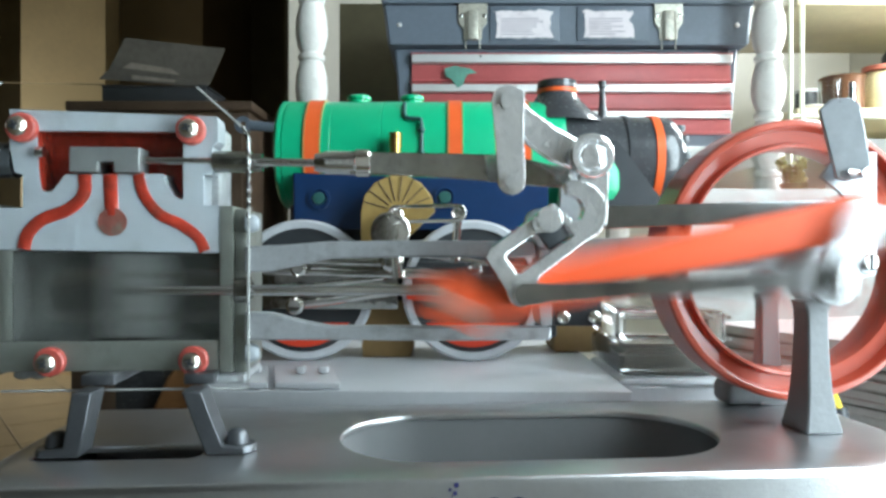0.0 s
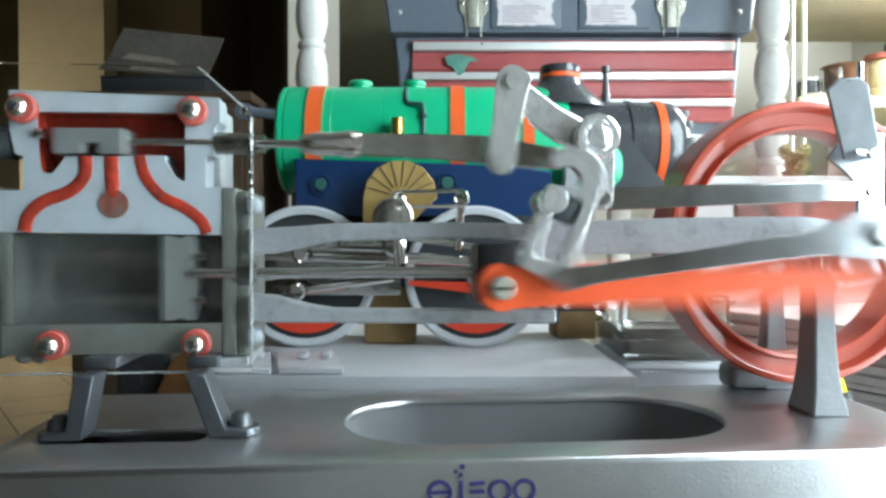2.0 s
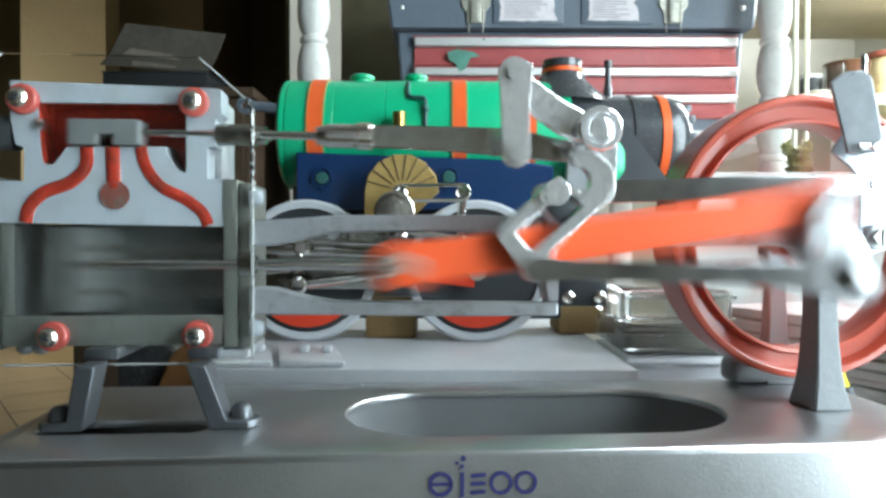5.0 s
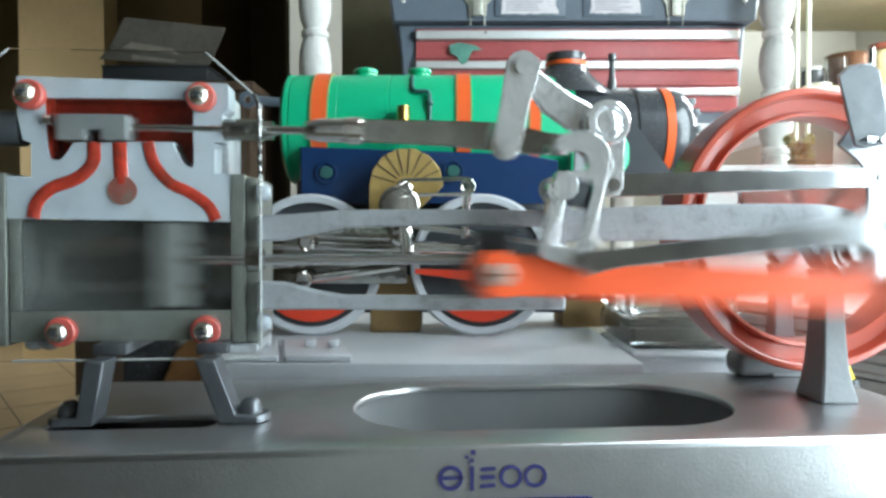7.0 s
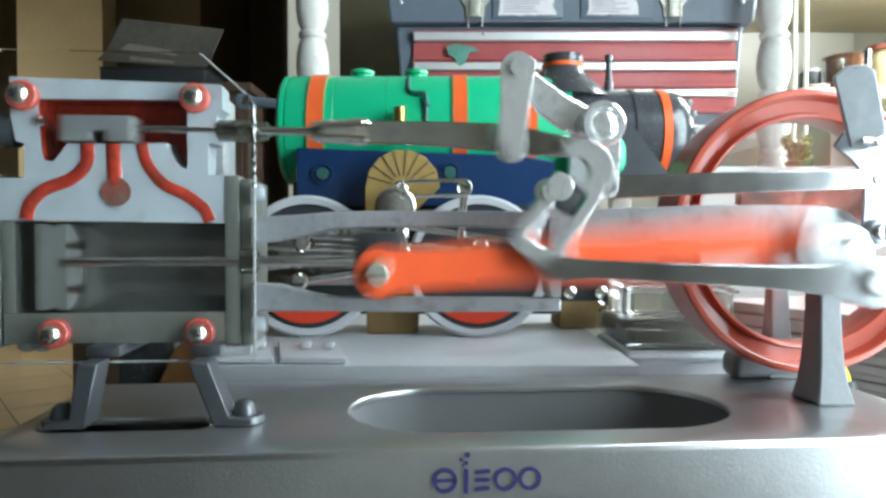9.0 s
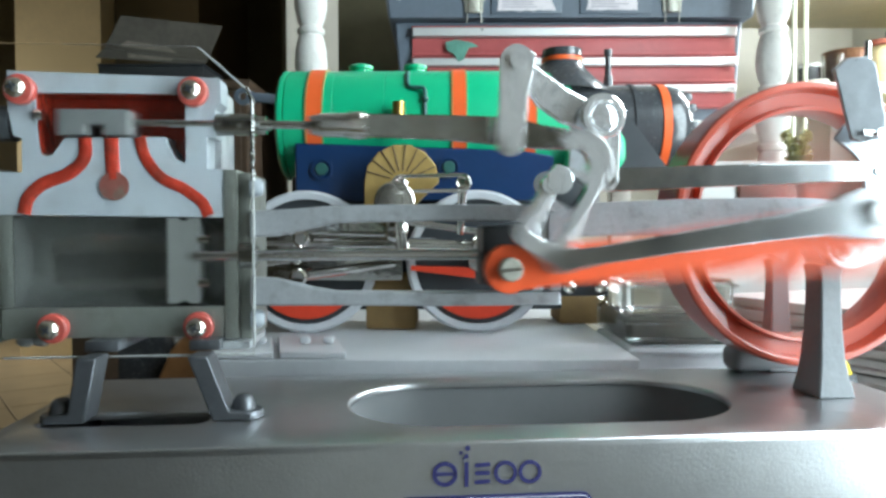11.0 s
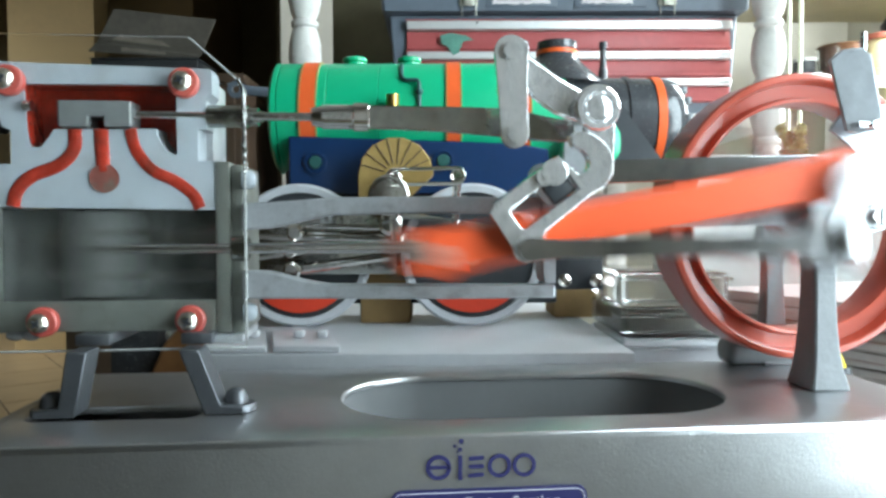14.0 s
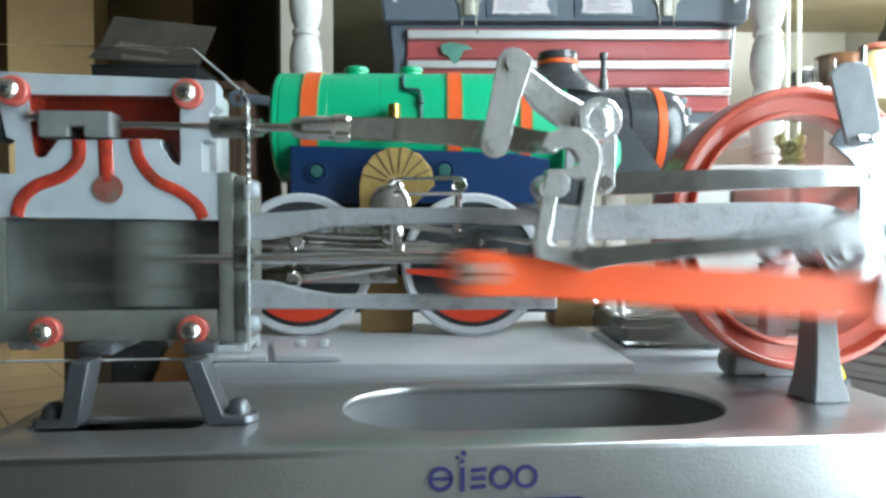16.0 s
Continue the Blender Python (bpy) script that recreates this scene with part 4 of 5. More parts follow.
def floor_tiles():
    data = None
    floor_ob = bpy.data.objects["floor"]
    size, gap = 0.42, 0.008
    rot = Matrix.Rotation(radians(38), 4, "Z")
    for i in range(-9, 10):
        for j in range(-9, 10):
            c = rot @ Vector((i * size, j * size, 0)) + Vector((-2.4, 4.2, 0))
            if not (-4.0 < c.x < -0.8 and 2.2 < c.y < 6.3):
                continue
            if data is None:
                ob = finish("tile", box(new_bm(), -size / 2 + gap / 2, size / 2 - gap / 2, -size / 2 + gap / 2, size / 2 - gap / 2, -0.005, 0.003, 0.002, 1), M_TILE)
                data = ob.data
            else:
                ob = new("tile", data)
            ob.parent = floor_ob
            ob.matrix_basis = Matrix.Translation((c.x, c.y, FLOOR_Z)) @ rot


def moved(bm, u, d, z):
    bmesh.ops.translate(bm, verts=bm.verts, vec=(-u, -d, -z))
    return bm


# ---- table ----
table = thing("work_table", back(0.2, 0.6, FLOOR_Z + 0.003), "dark wooden work table under the engine model", "table")
part("tabletop", moved(box(new_bm(), -0.265, 0.62, 0.262, 0.78, -0.082, -0.0502, 0.003), 0.2, 0.6, FLOOR_Z + 0.003), M_TABLE, table)
for u in (-0.23, 0.58):
    for d in (0.30, 0.74):
        part("leg", moved(box(new_bm(), u - 0.025, u + 0.025, d - 0.025, d + 0.025, FLOOR_Z + 0.003, -0.082, 0.003), 0.2, 0.6, FLOOR_Z + 0.003), M_TABLE, table)


# ---- plinth and locomotive ----
PL = 0.006
plinth = thing("display_plinth", back(-0.015, 0.56, TABLE_Z), "pale grey painted display board with bolted plates", "plinth")


def pl(name, bm, mat, label="", bevel=0.0, parent=None):
    return part(name, moved(bm, -0.015, 0.56, TABLE_Z), mat, parent or plinth, label, bevel)


pl("board", box(new_bm(), -0.148, 0.118, 0.43, 0.72, -0.0498, PL, 0.0016, 2), M_PLINTH)
for u0, u1 in ((-0.098, -0.058), (-0.140, -0.102)):
    # the plates are cut askew, their sides running towards the cylinder
    p = pl("joint_plate", flat_slab(new_bm(), [(u0, 0.433), (u1, 0.433), (u1 - 0.016, 0.497), (u0 - 0.016, 0.497)], PL + 0.0003, PL + 0.0042), M_PLINTH, "pale grey bolted plate", 0.0008)
    for u in ((u0 + 0.0135, u1 - 0.0115)):
        pl("square_bolt", box(new_bm(), u - 0.0076, u - 0.0010, 0.462, 0.470, PL + 0.0044, PL + 0.0092, 0.0016), M_PLINTH, "painted square bolt head", parent=p)

loco = thing("toy_locomotive", back(0.03, 0.6, PL), "green and black plastic steam locomotive model on a plinth", "model locomotive")


def lo(name, bm, mat, label="", bevel=0.0, parent=None):
    return part(name, moved(bm, 0.03, 0.6, PL), mat, parent or loco, label, bevel)


def along(profile, d, z, n=48):
    """A turned shape lying along u: profile of (radius, u)."""
    return lathe(new_bm(), profile, Matrix.Translation((0, d, z)) @ Matrix.Rotation(radians(90), 4, "Y"), n)


AX_D, AX_Z, BR = 0.600, 0.1690, 0.0445
boiler = lo("boiler", along([(BR - 0.003, -0.1295), (BR, -0.1270), (BR, -0.1240), (BR - 0.0008, -0.1236), (BR - 0.0008, -0.1228), (BR, -0.1222), (BR, -0.0855), (BR - 0.0004, -0.085), (BR, -0.0845), (BR, -0.0455), (BR - 0.0006, -0.045), (BR, -0.0445), (BR, 0.095), (BR - 0.002, 0.1000)], AX_D, AX_Z), M_GREEN, "glossy green plastic boiler")
for u0, u1 in ((-0.1045, -0.0930), (0.0080, 0.0180), (0.0640, 0.0715)):
    band = lo("boiler_band", along([(BR + 0.0002, u0), (BR + 0.0011, u0 + 0.0002), (BR + 0.0011, u1 - 0.0002), (BR + 0.0002, u1)], AX_D, AX_Z), M_BAND, "orange boiler band", parent=boiler)
    for u in (u0 - 0.0005, u1 + 0.0005):
        lo("band_edge", along([(BR + 0.0001, u - 0.0006), (BR + 0.0013, u - 0.0005), (BR + 0.0013, u + 0.0005), (BR + 0.0001, u + 0.0006)], AX_D, AX_Z), M_GOLD, "thin gold band edge", parent=boiler)
for u, r in ((-0.067, 0.0100), (-0.0225, 0.0098)):
    lo("dome", lathe(new_bm(), [(r * 1.5, BR - 0.006), (r * 1.15, BR - 0.002), (r * 0.86, BR + 0.001), (r * 0.84, BR + 0.0035), (r, BR + 0.0042), (r, BR + 0.0066), (r * 0.8, BR + 0.0078), (0, BR + 0.0080)], Matrix.Translation((u, AX_D, AX_Z - 0.0022))), M_GREEN, parent=boiler)
pipe = smooth_line([(-0.0275, 0.577, 0.2085), (-0.0272, 0.567, 0.1995), (-0.0262, 0.5625, 0.1952), (-0.0235, 0.5605, 0.1936), (-0.0160, 0.5590, 0.1930), (-0.0138, 0.5582, 0.1912), (-0.0132, 0.5565, 0.1850), (-0.0132, 0.5550, 0.1700), (-0.0132, 0.5550, 0.1560)], 4)
p = lo("feed_pipe", tube(new_bm(), pipe, 0.0016, 8), M_DGREEN, "dark grey-green feed pipe", parent=boiler)
for z in (0.1835, 0.1655):
    lo("pipe_joint", ball(new_bm(), (-0.0132, 0.5558, z), 0.0030, 1, 1, 0.9), M_DGREEN, parent=boiler)
b = new_bm()
rod(b, (-0.0330, 0.548, 0.1560), (-0.0330, 0.548, 0.1795), 0.0042)
for k in range(4):
    rod(b, (-0.0330, 0.548, 0.1690 + 0.003 * k), (-0.0330, 0.548, 0.1708 + 0.003 * k), 0.0050)
lo("brass_fitting", b, M_BRASS, "ribbed brass fitting")
# smokebox, chimney and fittings
smoke = lo("smokebox", along([(0.0405, 0.0995), (0.0390, 0.112), (0.0365, 0.130), (0.0360, 0.150), (0.0372, 0.1505), (0.0372, 0.1540), (0.0358, 0.1545), (0.0356, 0.1790), (0.0350, 0.1860), (0.0335, 0.1910), (0.0290, 0.1965), (0.0240, 0.1990), (0, 0.2000)], AX_D, 0.1655), M_BLACK, "glossy black smokebox")
lo("smokebox_band", along([(0.0357, 0.1720), (0.0368, 0.1723), (0.0368, 0.1788), (0.0357, 0.1791)], AX_D, 0.1655), M_BAND, "orange smokebox band", parent=smoke)
for k in range(5):
    a = radians(120 + 30 * k)
    lo("door_clip", box(new_bm(), 0.1925, 0.2008, AX_D + 0.028 * math.cos(a) - 0.0016, AX_D + 0.028 * math.cos(a) + 0.0016, 0.1655 + 0.028 * math.sin(a) - 0.003, 0.1655 + 0.028 * math.sin(a) + 0.003, 0.0008), M_BLACK, parent=smoke)
chim = lo("chimney", lathe(new_bm(), [(0.0390, 0.029), (0.0350, 0.0345), (0.0262, 0.0420), (0.0196, 0.0490), (0.0164, 0.0545), (0.0157, 0.0590), (0.0165, 0.0594), (0.0165, 0.0625), (0.0157, 0.0629), (0.0160, 0.0643), (0.0163, 0.0652), (0.0138, 0.0654), (0.0130, 0.0610), (0, 0.0610)], Matrix.Translation((0.0985, AX_D, AX_Z - 0.0035))), M_BLACK, "flared glossy black chimney")
lo("chimney_band", lathe(new_bm(), [(0.0160, 0.0548), (0.0169, 0.0551), (0.0169, 0.0582), (0.0160, 0.0585)], Matrix.Translation((0.0985, AX_D, AX_Z - 0.0035))), M_BAND, "orange chimney band", parent=chim)
lo("whistle", lathe(new_bm(), [(0.0062, 0.0), (0.0062, 0.004), (0.0042, 0.0055), (0.0036, 0.016), (0.0028, 0.017), (0.0024, 0.032), (0.0034, 0.033), (0.0034, 0.038), (0, 0.038)], Matrix.Translation((0.1365, AX_D, 0.1935)), 16), M_BLACK, "slim black whistle", parent=smoke)
lo("smokebox_saddle", slab(new_bm(), [(0.118, 0.176), (0.140, 0.176), (0.182, 0.120), (0.118, 0.120)], 0.560, 0.564), M_CHAR, "dark saddle plate", parent=smoke)
lo("cladding", along([(0.026, 0.0950), (0.0300, 0.0960), (0.0300, 0.1360), (0.0270, 0.1410), (0.015, 0.1430), (0, 0.1432)], 0.586, 0.1450), M_GREEN, parent=boiler)
# running board and its bosses
board = lo("side_board", slab(new_bm(), [(-0.1127, 0.1500), (0.0600, 0.1440), (0.0850, 0.1395), (0.0850, 0.1060), (-0.1127, 0.1060)], 0.5535, 0.5605), M_NAVY, "navy blue plastic side board", bevel=0.0012)
for u, z in ((-0.0920, 0.1300), (0.0050, 0.1310)):
    lo("board_boss", lathe(new_bm(), [(0.0085, 0), (0.0085, 0.0016), (0.0066, 0.0018), (0.0064, 0.0006), (0.0052, 0.0004), (0.0050, 0.0016), (0, 0.0018)], Matrix.Translation((u, 0.5533, z)) @ Matrix.Rotation(radians(90), 4, "X")), M_NAVY, parent=board)
    lo("boss_cap", lathe(new_bm(), [(0.0048, 0), (0.0046, 0.0010), (0, 0.0014)], Matrix.Translation((u, 0.5517, z)) @ Matrix.Rotation(radians(90), 4, "X")), M_DGREEN, parent=board)
lo("chassis", box(new_bm(), -0.120, 0.095, 0.575, 0.625, 0.020, 0.126, 0.002), M_CHAR, "dark chassis block")
# gold splasher with ribs
fu, fz, fr = -0.0300, 0.1190, 0.0275
fan = lo("splasher", slab(new_bm(), disc(fu, fz, fr, 8, 0, 180) + [(fu - fr, fz - 0.024), (fu + fr * 0.1, fz - 0.024)], 0.532, 0.5425), M_GOLD, "ribbed gold splasher", bevel=0.0006)
for k in range(1, 9):
    a = radians(20 * k + 4)
    lo("rib", tube(new_bm(), [(fu + 0.008 * math.cos(a), 0.5318, fz + 0.008 * math.sin(a)), (fu + fr * 0.98 * math.cos(a), 0.5318, fz + fr * 0.98 * math.sin(a))], 0.00045, 6), M_TABLE, parent=fan)
# wheels
for u in (-0.1030, 0.0262):
    R = 0.0537
    turn = Matrix.Translation((u, 0.5475, PL + R)) @ Matrix.Rotation(radians(90), 4, "X")
    w = lo("wheel", lathe(new_bm(), [(R - 0.0065, -0.004), (R - 0.002, -0.0045), (R, -0.003), (R, 0.003), (R - 0.002, 0.0045), (R - 0.0065, 0.004), (R - 0.0065, -0.004)], turn, 56), M_TYRE, "pale grey wheel rim")
    lo("wheel_disc", lathe(new_bm(), [(R - 0.0068, -0.003), (R - 0.0068, 0.0020), (0.008, 0.0022), (0, 0.0022)], turn, 48), M_CHAR, "charcoal wheel disc", parent=w)
    for a0, a1 in ((215, 325),):
        b = slab(new_bm(), disc(u, PL + R, R - 0.0105, 24, a0, a1), 0.5440, 0.5453)
        lo("wheel_panel", b, M_WRED, "red wheel panel", parent=w)
    lo("wheel_boss", rod(new_bm(), (u, 0.5365, PL + R), (u, 0.546, PL + R), 0.007), M_CHROME, parent=w)
# bright valve gear
ring_o, ring_i = stadium(-0.0300, 0.1165, 0.0140, 0.1172, 0.0068), stadium(-0.0290, 0.1165, 0.0130, 0.1172, 0.0042)
lo("gear_link", slab(new_bm(), ring_o, 0.519, 0.523, [ring_i]), M_CHROME, "chrome plated gear link", bevel=0.0005)
for u, z in ((-0.0300, 0.1165), (0.0140, 0.1172)):
    lo("link_bolt", lathe(new_bm(), [(0.0048, 0), (0.0048, 0.003), (0.0036, 0.004), (0.0030, 0.0032), (0, 0.0032)], Matrix.Translation((u, 0.5235, z)) @ Matrix.Rotation(radians(90), 4, "X"), 16), M_CHROME)
gd = lo("gear_disc", lathe(new_bm(), [(0.0142, 0), (0.0146, 0.0010), (0.0146, 0.0034), (0.0138, 0.0040), (0.0120, 0.0040), (0.0116, 0.0034), (0.0114, 0.0010), (0, 0.0010)], Matrix.Translation((-0.0345, 0.521, 0.1035)) @ Matrix.Rotation(radians(90), 4, "X"), 36), M_CHROME, "bright plated gear disc with a raised rim")
lo("hexagon_boss", rod(new_bm(), (-0.0345, 0.5190, 0.1035), (-0.0345, 0.5150, 0.1035), 0.0066, 0.0060, 6), M_CHROME, parent=gd)
lo("wedge_bar", slab(new_bm(), [(-0.0240, 0.0570), (0.0240, 0.0555), (0.0240, 0.0475), (-0.0240, 0.0535)], 0.5375, 0.5410), M_WRED, "red tapered bar behind the rods", bevel=0.0004)
for name, line, r in (("slide_rod", [(-0.135, 0.528, 0.0825), (-0.030, 0.528, 0.0800)], 0.0018), ("slide_rod", [(-0.135, 0.528, 0.0740), (0.050, 0.528, 0.0700)], 0.0022), ("slide_rod", [(-0.135, 0.528, 0.0580), (-0.040, 0.528, 0.0700)], 0.0018),
                      ("drop_rod", [(0.0145, 0.522, 0.1120), (0.0125, 0.522, 0.0800)], 0.0030), ("drop_rod", [(-0.0330, 0.522, 0.1000), (-0.0290, 0.522, 0.0700)], 0.0045), ("coupling_rod", [(-0.1030, 0.535, 0.0760), (0.0262, 0.535, 0.0720)], 0.0042), ("side_rod", [(-0.0290, 0.524, 0.0900), (0.0720, 0.524, 0.0760)], 0.0026), ("side_rod", [(-0.100, 0.530, 0.0500), (-0.035, 0.530, 0.0590)], 0.0030)):
    lo(name, tube(new_bm(), line, r, 10, 0.6), M_CHROME, "bright plated rod")
for u, z, r in ((-0.1020, 0.0770, 0.0062), (-0.1045, 0.0495, 0.0066), (-0.106, 0.062, 0.0045), (0.0270, 0.0745, 0.0062), (-0.0335, 0.0830, 0.0086)):
    lo("rod_bolt", lathe(new_bm(), [(r, 0), (r, 0.004), (r * 0.7, 0.0062), (0, 0.0066)], Matrix.Translation((u, 0.526, z)) @ Matrix.Rotation(radians(90), 4, "X"), 18), M_CHROME)
for u in (0.0900, 0.1125):
    lo("step_bolt", lathe(new_bm(), [(0.0046, 0), (0.0046, 0.002), (0.0028, 0.003), (0.0022, 0.002), (0, 0.002)], Matrix.Translation((u, 0.515, 0.0425)) @ Matrix.Rotation(radians(90), 4, "X"), 16), M_CHROME)
lo("front_step", box(new_bm(), 0.084, 0.118, 0.5155, 0.520, 0.036, 0.060, 0.001), M_CHAR)
lo("side_tank", box(new_bm(), -0.135, -0.03, 0.5340, 0.5395, 0.046, 0.094, 0.001), M_DULL)
for u0, u1 in ((-0.0600, -0.0210), (0.0950, 0.1500)):
    blk = thing("support_block", back((u0 + u1) / 2, 0.585, PL), "brown wooden support block under the locomotive", "block", "support blocks")
    part("block", moved(box(new_bm(), u0, u1, 0.562 if u0 < 0 else 0.590, 0.615 if u0 < 0 else 0.640, PL + 0.0002, 0.0448 if u0 > 0 else 0.0500, 0.0015), (u0 + u1) / 2, 0.585, PL), M_CARD, blk)

# ---- shelf unit with turned posts, and the tool chest on it ----
unit = thing("shelf_unit", back(0.13, 1.05, FLOOR_Z + 0.003), "white chipped shelf unit with turned posts", "shelf unit")


def un(name, bm, mat, label="", bevel=0.0):
    return part(name, moved(bm, 0.13, 1.05, FLOOR_Z + 0.003), mat, unit, label, bevel)


post = []
z = FLOOR_Z + 0.003
while z < 1.1:
    post += [(0.0150, z), (0.0185, z + 0.008), (0.0215, z + 0.024), (0.0205, z + 0.044), (0.0165, z + 0.060), (0.0145, z + 0.063), (0.0175, z + 0.066), (0.0180, z + 0.071), (0.0145, z + 0.074)]
    z += 0.0765
for u, d in ((-0.172, 0.95), (0.4315, 0.95)):
    un("turned_post", lathe(new_bm(), post, Matrix.Translation((u, d, 0)), 28), M_WHITE, "turned white post with chipped paint")
for u in (0.05, 0.33):
    un("rear_post", box(new_bm(), u - 0.018, u + 0.018, 1.34, 1.376, FLOOR_Z + 0.003, 1.1, 0.002), M_WHITE)
for z in (-0.35, 0.232, 0.72):
    un("shelf_board", box(new_bm(), -0.200, 0.460, 0.985, 1.39, z - 0.02, z, 0.002), M_WHITE)

# made-up panel: its dark colour replaces the shade on the cream wall
un("shade_panel", box(new_bm(), -0.198, 0.458, 1.377, 1.385, 0.2335, 0.56, 0.001), M_WALLSHADE, "olive brown panel standing in for shade on the wall")

TB, TD, TZ = 0.178, 1.15, 0.2325
chest = thing("tool_chest", back(TB, TD, TZ), "blue-grey tool chest with red drawers and latches", "tool chest")


def tc(name, bm, mat, label="", bevel=0.0, parent=None):
    return part(name, moved(bm, TB, TD, TZ), mat, parent or chest, label, bevel)


tc("drawer_case", slab(new_bm(), [(-0.068, 0.3775), (0.4245, 0.3775), (0.4130, 0.2330), (-0.0560, 0.2330)], 1.030, 1.27), M_TOOL, "blue-grey plastic drawer case", bevel=0.003)
top = tc("top_case", slab(new_bm(), [(-0.0830, 0.4340), (0.4390, 0.4340), (0.4330, 0.3785), (-0.0760, 0.3785)], 1.012, 1.275), M_TOOL, "blue-grey plastic top case", bevel=0.004)
tc("lid", slab(new_bm(), [(-0.0860, 0.4355), (0.4420, 0.4355), (0.4300, 0.5050), (-0.0740, 0.5050)], 1.008, 1.28), M_TOOL, bevel=0.004)
for u0, u1 in ((0.0675, 0.1655), (0.1900, 0.2900)):
    tc("raised_panel", box(new_bm(), u0, u1, 1.0085, 1.0119, 0.3830, 0.4320, 0.0015), M_TOOL, parent=top)
for u in (-0.060, 0.415):
    tc("rivet", ball(new_bm(), (u, 1.0115, 0.4060), 0.0034, 1, 0.5, 1), M_STRIP, parent=top)
for k, (z1, zs, z0) in enumerate(((0.3690, 0.3540, 0.3270), (0.3265, 0.3130, 0.2890), (0.2885, 0.2765, 0.2540))):
    d = tc("drawer", box(new_bm(), -0.0430, 0.4115, 1.0230, 1.060, z0 + 0.0008, zs - 0.0004, 0.002), M_DRAWER, "red plastic drawer front")
    tc("drawer_lip", box(new_bm(), -0.0430, 0.4115, 1.0195, 1.0300, z0 + 0.0010, z0 + 0.0048, 0.001), M_DRAWER, parent=d)
    tc("drawer_edge", box(new_bm(), -0.0440, 0.4125, 1.0180, 1.0300, z1 - 0.0020, z1, 0.0008), M_DRAWER, parent=d)
    tc("pull_strip", slab(new_bm(), [(-0.0425, z1 - 0.0024), (0.4110, z1 - 0.0024), (0.4110, zs), (-0.0425, zs)], 1.0150, 1.0300), M_STRIP, "pale metal pull strip", bevel=0.0015, parent=d)
    tc("strip_rivet", ball(new_bm(), (0.055 if k == 0 else 0.23, 1.0148, z1 - 0.006), 0.0016, 1, 0.4, 1), M_CHAR, parent=d)
for u in (0.0435, 0.3180):
    lt = tc("latch", slab(new_bm(), [(u - 0.0205, 0.4350), (u + 0.0205, 0.4350), (u + 0.0200, 0.4080), (u + 0.0130, 0.3990), (u + 0.0125, 0.3850), (u - 0.0125, 0.3850), (u - 0.0130, 0.3990), (u - 0.0200, 0.4080)], 1.0075, 1.0110), M_LATCH, "worn pressed metal latch", bevel=0.0008)
    tc("latch_tongue", box(new_bm(), u - 0.0075, u + 0.0075, 1.0020, 1.0072, 0.3830, 0.4240, 0.0015), M_LATCH, parent=lt)
    tc("latch_gap", box(new_bm(), u - 0.0245, u + 0.0245, 1.0085, 1.0100, 0.4352, 0.4480), M_CHAR, parent=lt)
    for s in (-1, 1):
        tc("latch_wire", rod(new_bm(), (u + s * 0.0095, 1.0050, 0.4230), (u + s * 0.0098, 1.0080, 0.3700), 0.0009, None, 8), M_LATCH, parent=lt)
        tc("latch_rivet", ball(new_bm(), (u + s * 0.0160, 1.0072, 0.4180), 0.0030, 1, 0.4, 1), M_STEEL, parent=lt)
for (u0, u1, z0, z1), seed in (((0.0755, 0.1565, 0.3860, 0.4275), 3), ((0.1990, 0.2700, 0.3865, 0.4270), 8)):
    rnd = random.Random(seed)
    edge = [(u0 + (u1 - u0) * k / 14, z0 + rnd.uniform(0, 0.002)) for k in range(15)] + [(u1 - rnd.uniform(0, 0.006 if seed == 3 else 0.014 * k / 8), z0 + (z1 - z0) * k / 8) for k in range(1, 8)]
    edge += [(u1 - (u1 - u0) * k / 14 - 0.003, z1 - rnd.uniform(0, 0.004)) for k in range(15)] + [(u0 + rnd.uniform(0, 0.003), z1 - (z1 - z0) * k / 8) for k in range(1, 8)]
    lab = tc("paper_label", slab(new_bm(), edge, 1.0078, 1.0084), M_LABEL, "torn pale paper label", parent=top)
    for k in range(7):
        ww = rnd.uniform(0.5, 0.9) * (u1 - u0)
        tc("print_line", box(new_bm(), u0 + 0.007, u0 + 0.004 + ww * 0.9, 1.0074, 1.0077, z0 + 0.005 + 0.0036 * k, z0 + 0.0064 + 0.0036 * k), M_PRINT, parent=top)
cloth = thing("green_sticker", back(0.028, 1.0205, 0.333), "torn green sticker peeling off a drawer", "sticker")
part("sticker", moved(slab(new_bm(), [(0.004, 0.345), (0.018, 0.349), (0.040, 0.345), (0.050, 0.339), (0.036, 0.337), (0.030, 0.322), (0.022, 0.318), (0.014, 0.330), (0.006, 0.334)], 1.0135, 1.0145), 0.028, 1.0205, 0.333), material("faded_green_plastic", (0.12, 0.3, 0.24), 0.3, 0, 0.3, 60), cloth)

# ---- kitchen shelves at the side ----
shelf = thing("wall_shelf", back(1.0, 1.55, 0.350), "cream painted wall shelves with green wire uprights", "shelf")
for z in (0.350, 0.566, 0.10):
    part("shelf_board", moved(box(new_bm(), 0.690, 1.09, 1.40, 1.75, z, z + 0.016, 0.002), 1.0, 1.55, 0.350), material("pale_wood_board", (0.62, 0.55, 0.38), 0.5, 0, 0.1, 15), shelf)
for u in (0.664, 0.686, 1.07):
    part("upright", moved(rod(new_bm(), (u, 1.375 if u < 0.9 else 1.6, FLOOR_Z + 0.001), (u, 1.375 if u < 0.9 else 1.6, 0.80), 0.0042 if u < 0.9 else 0.006, None, 10), 1.0, 1.55, 0.350), M_RACK, shelf, "pale green wire upright")
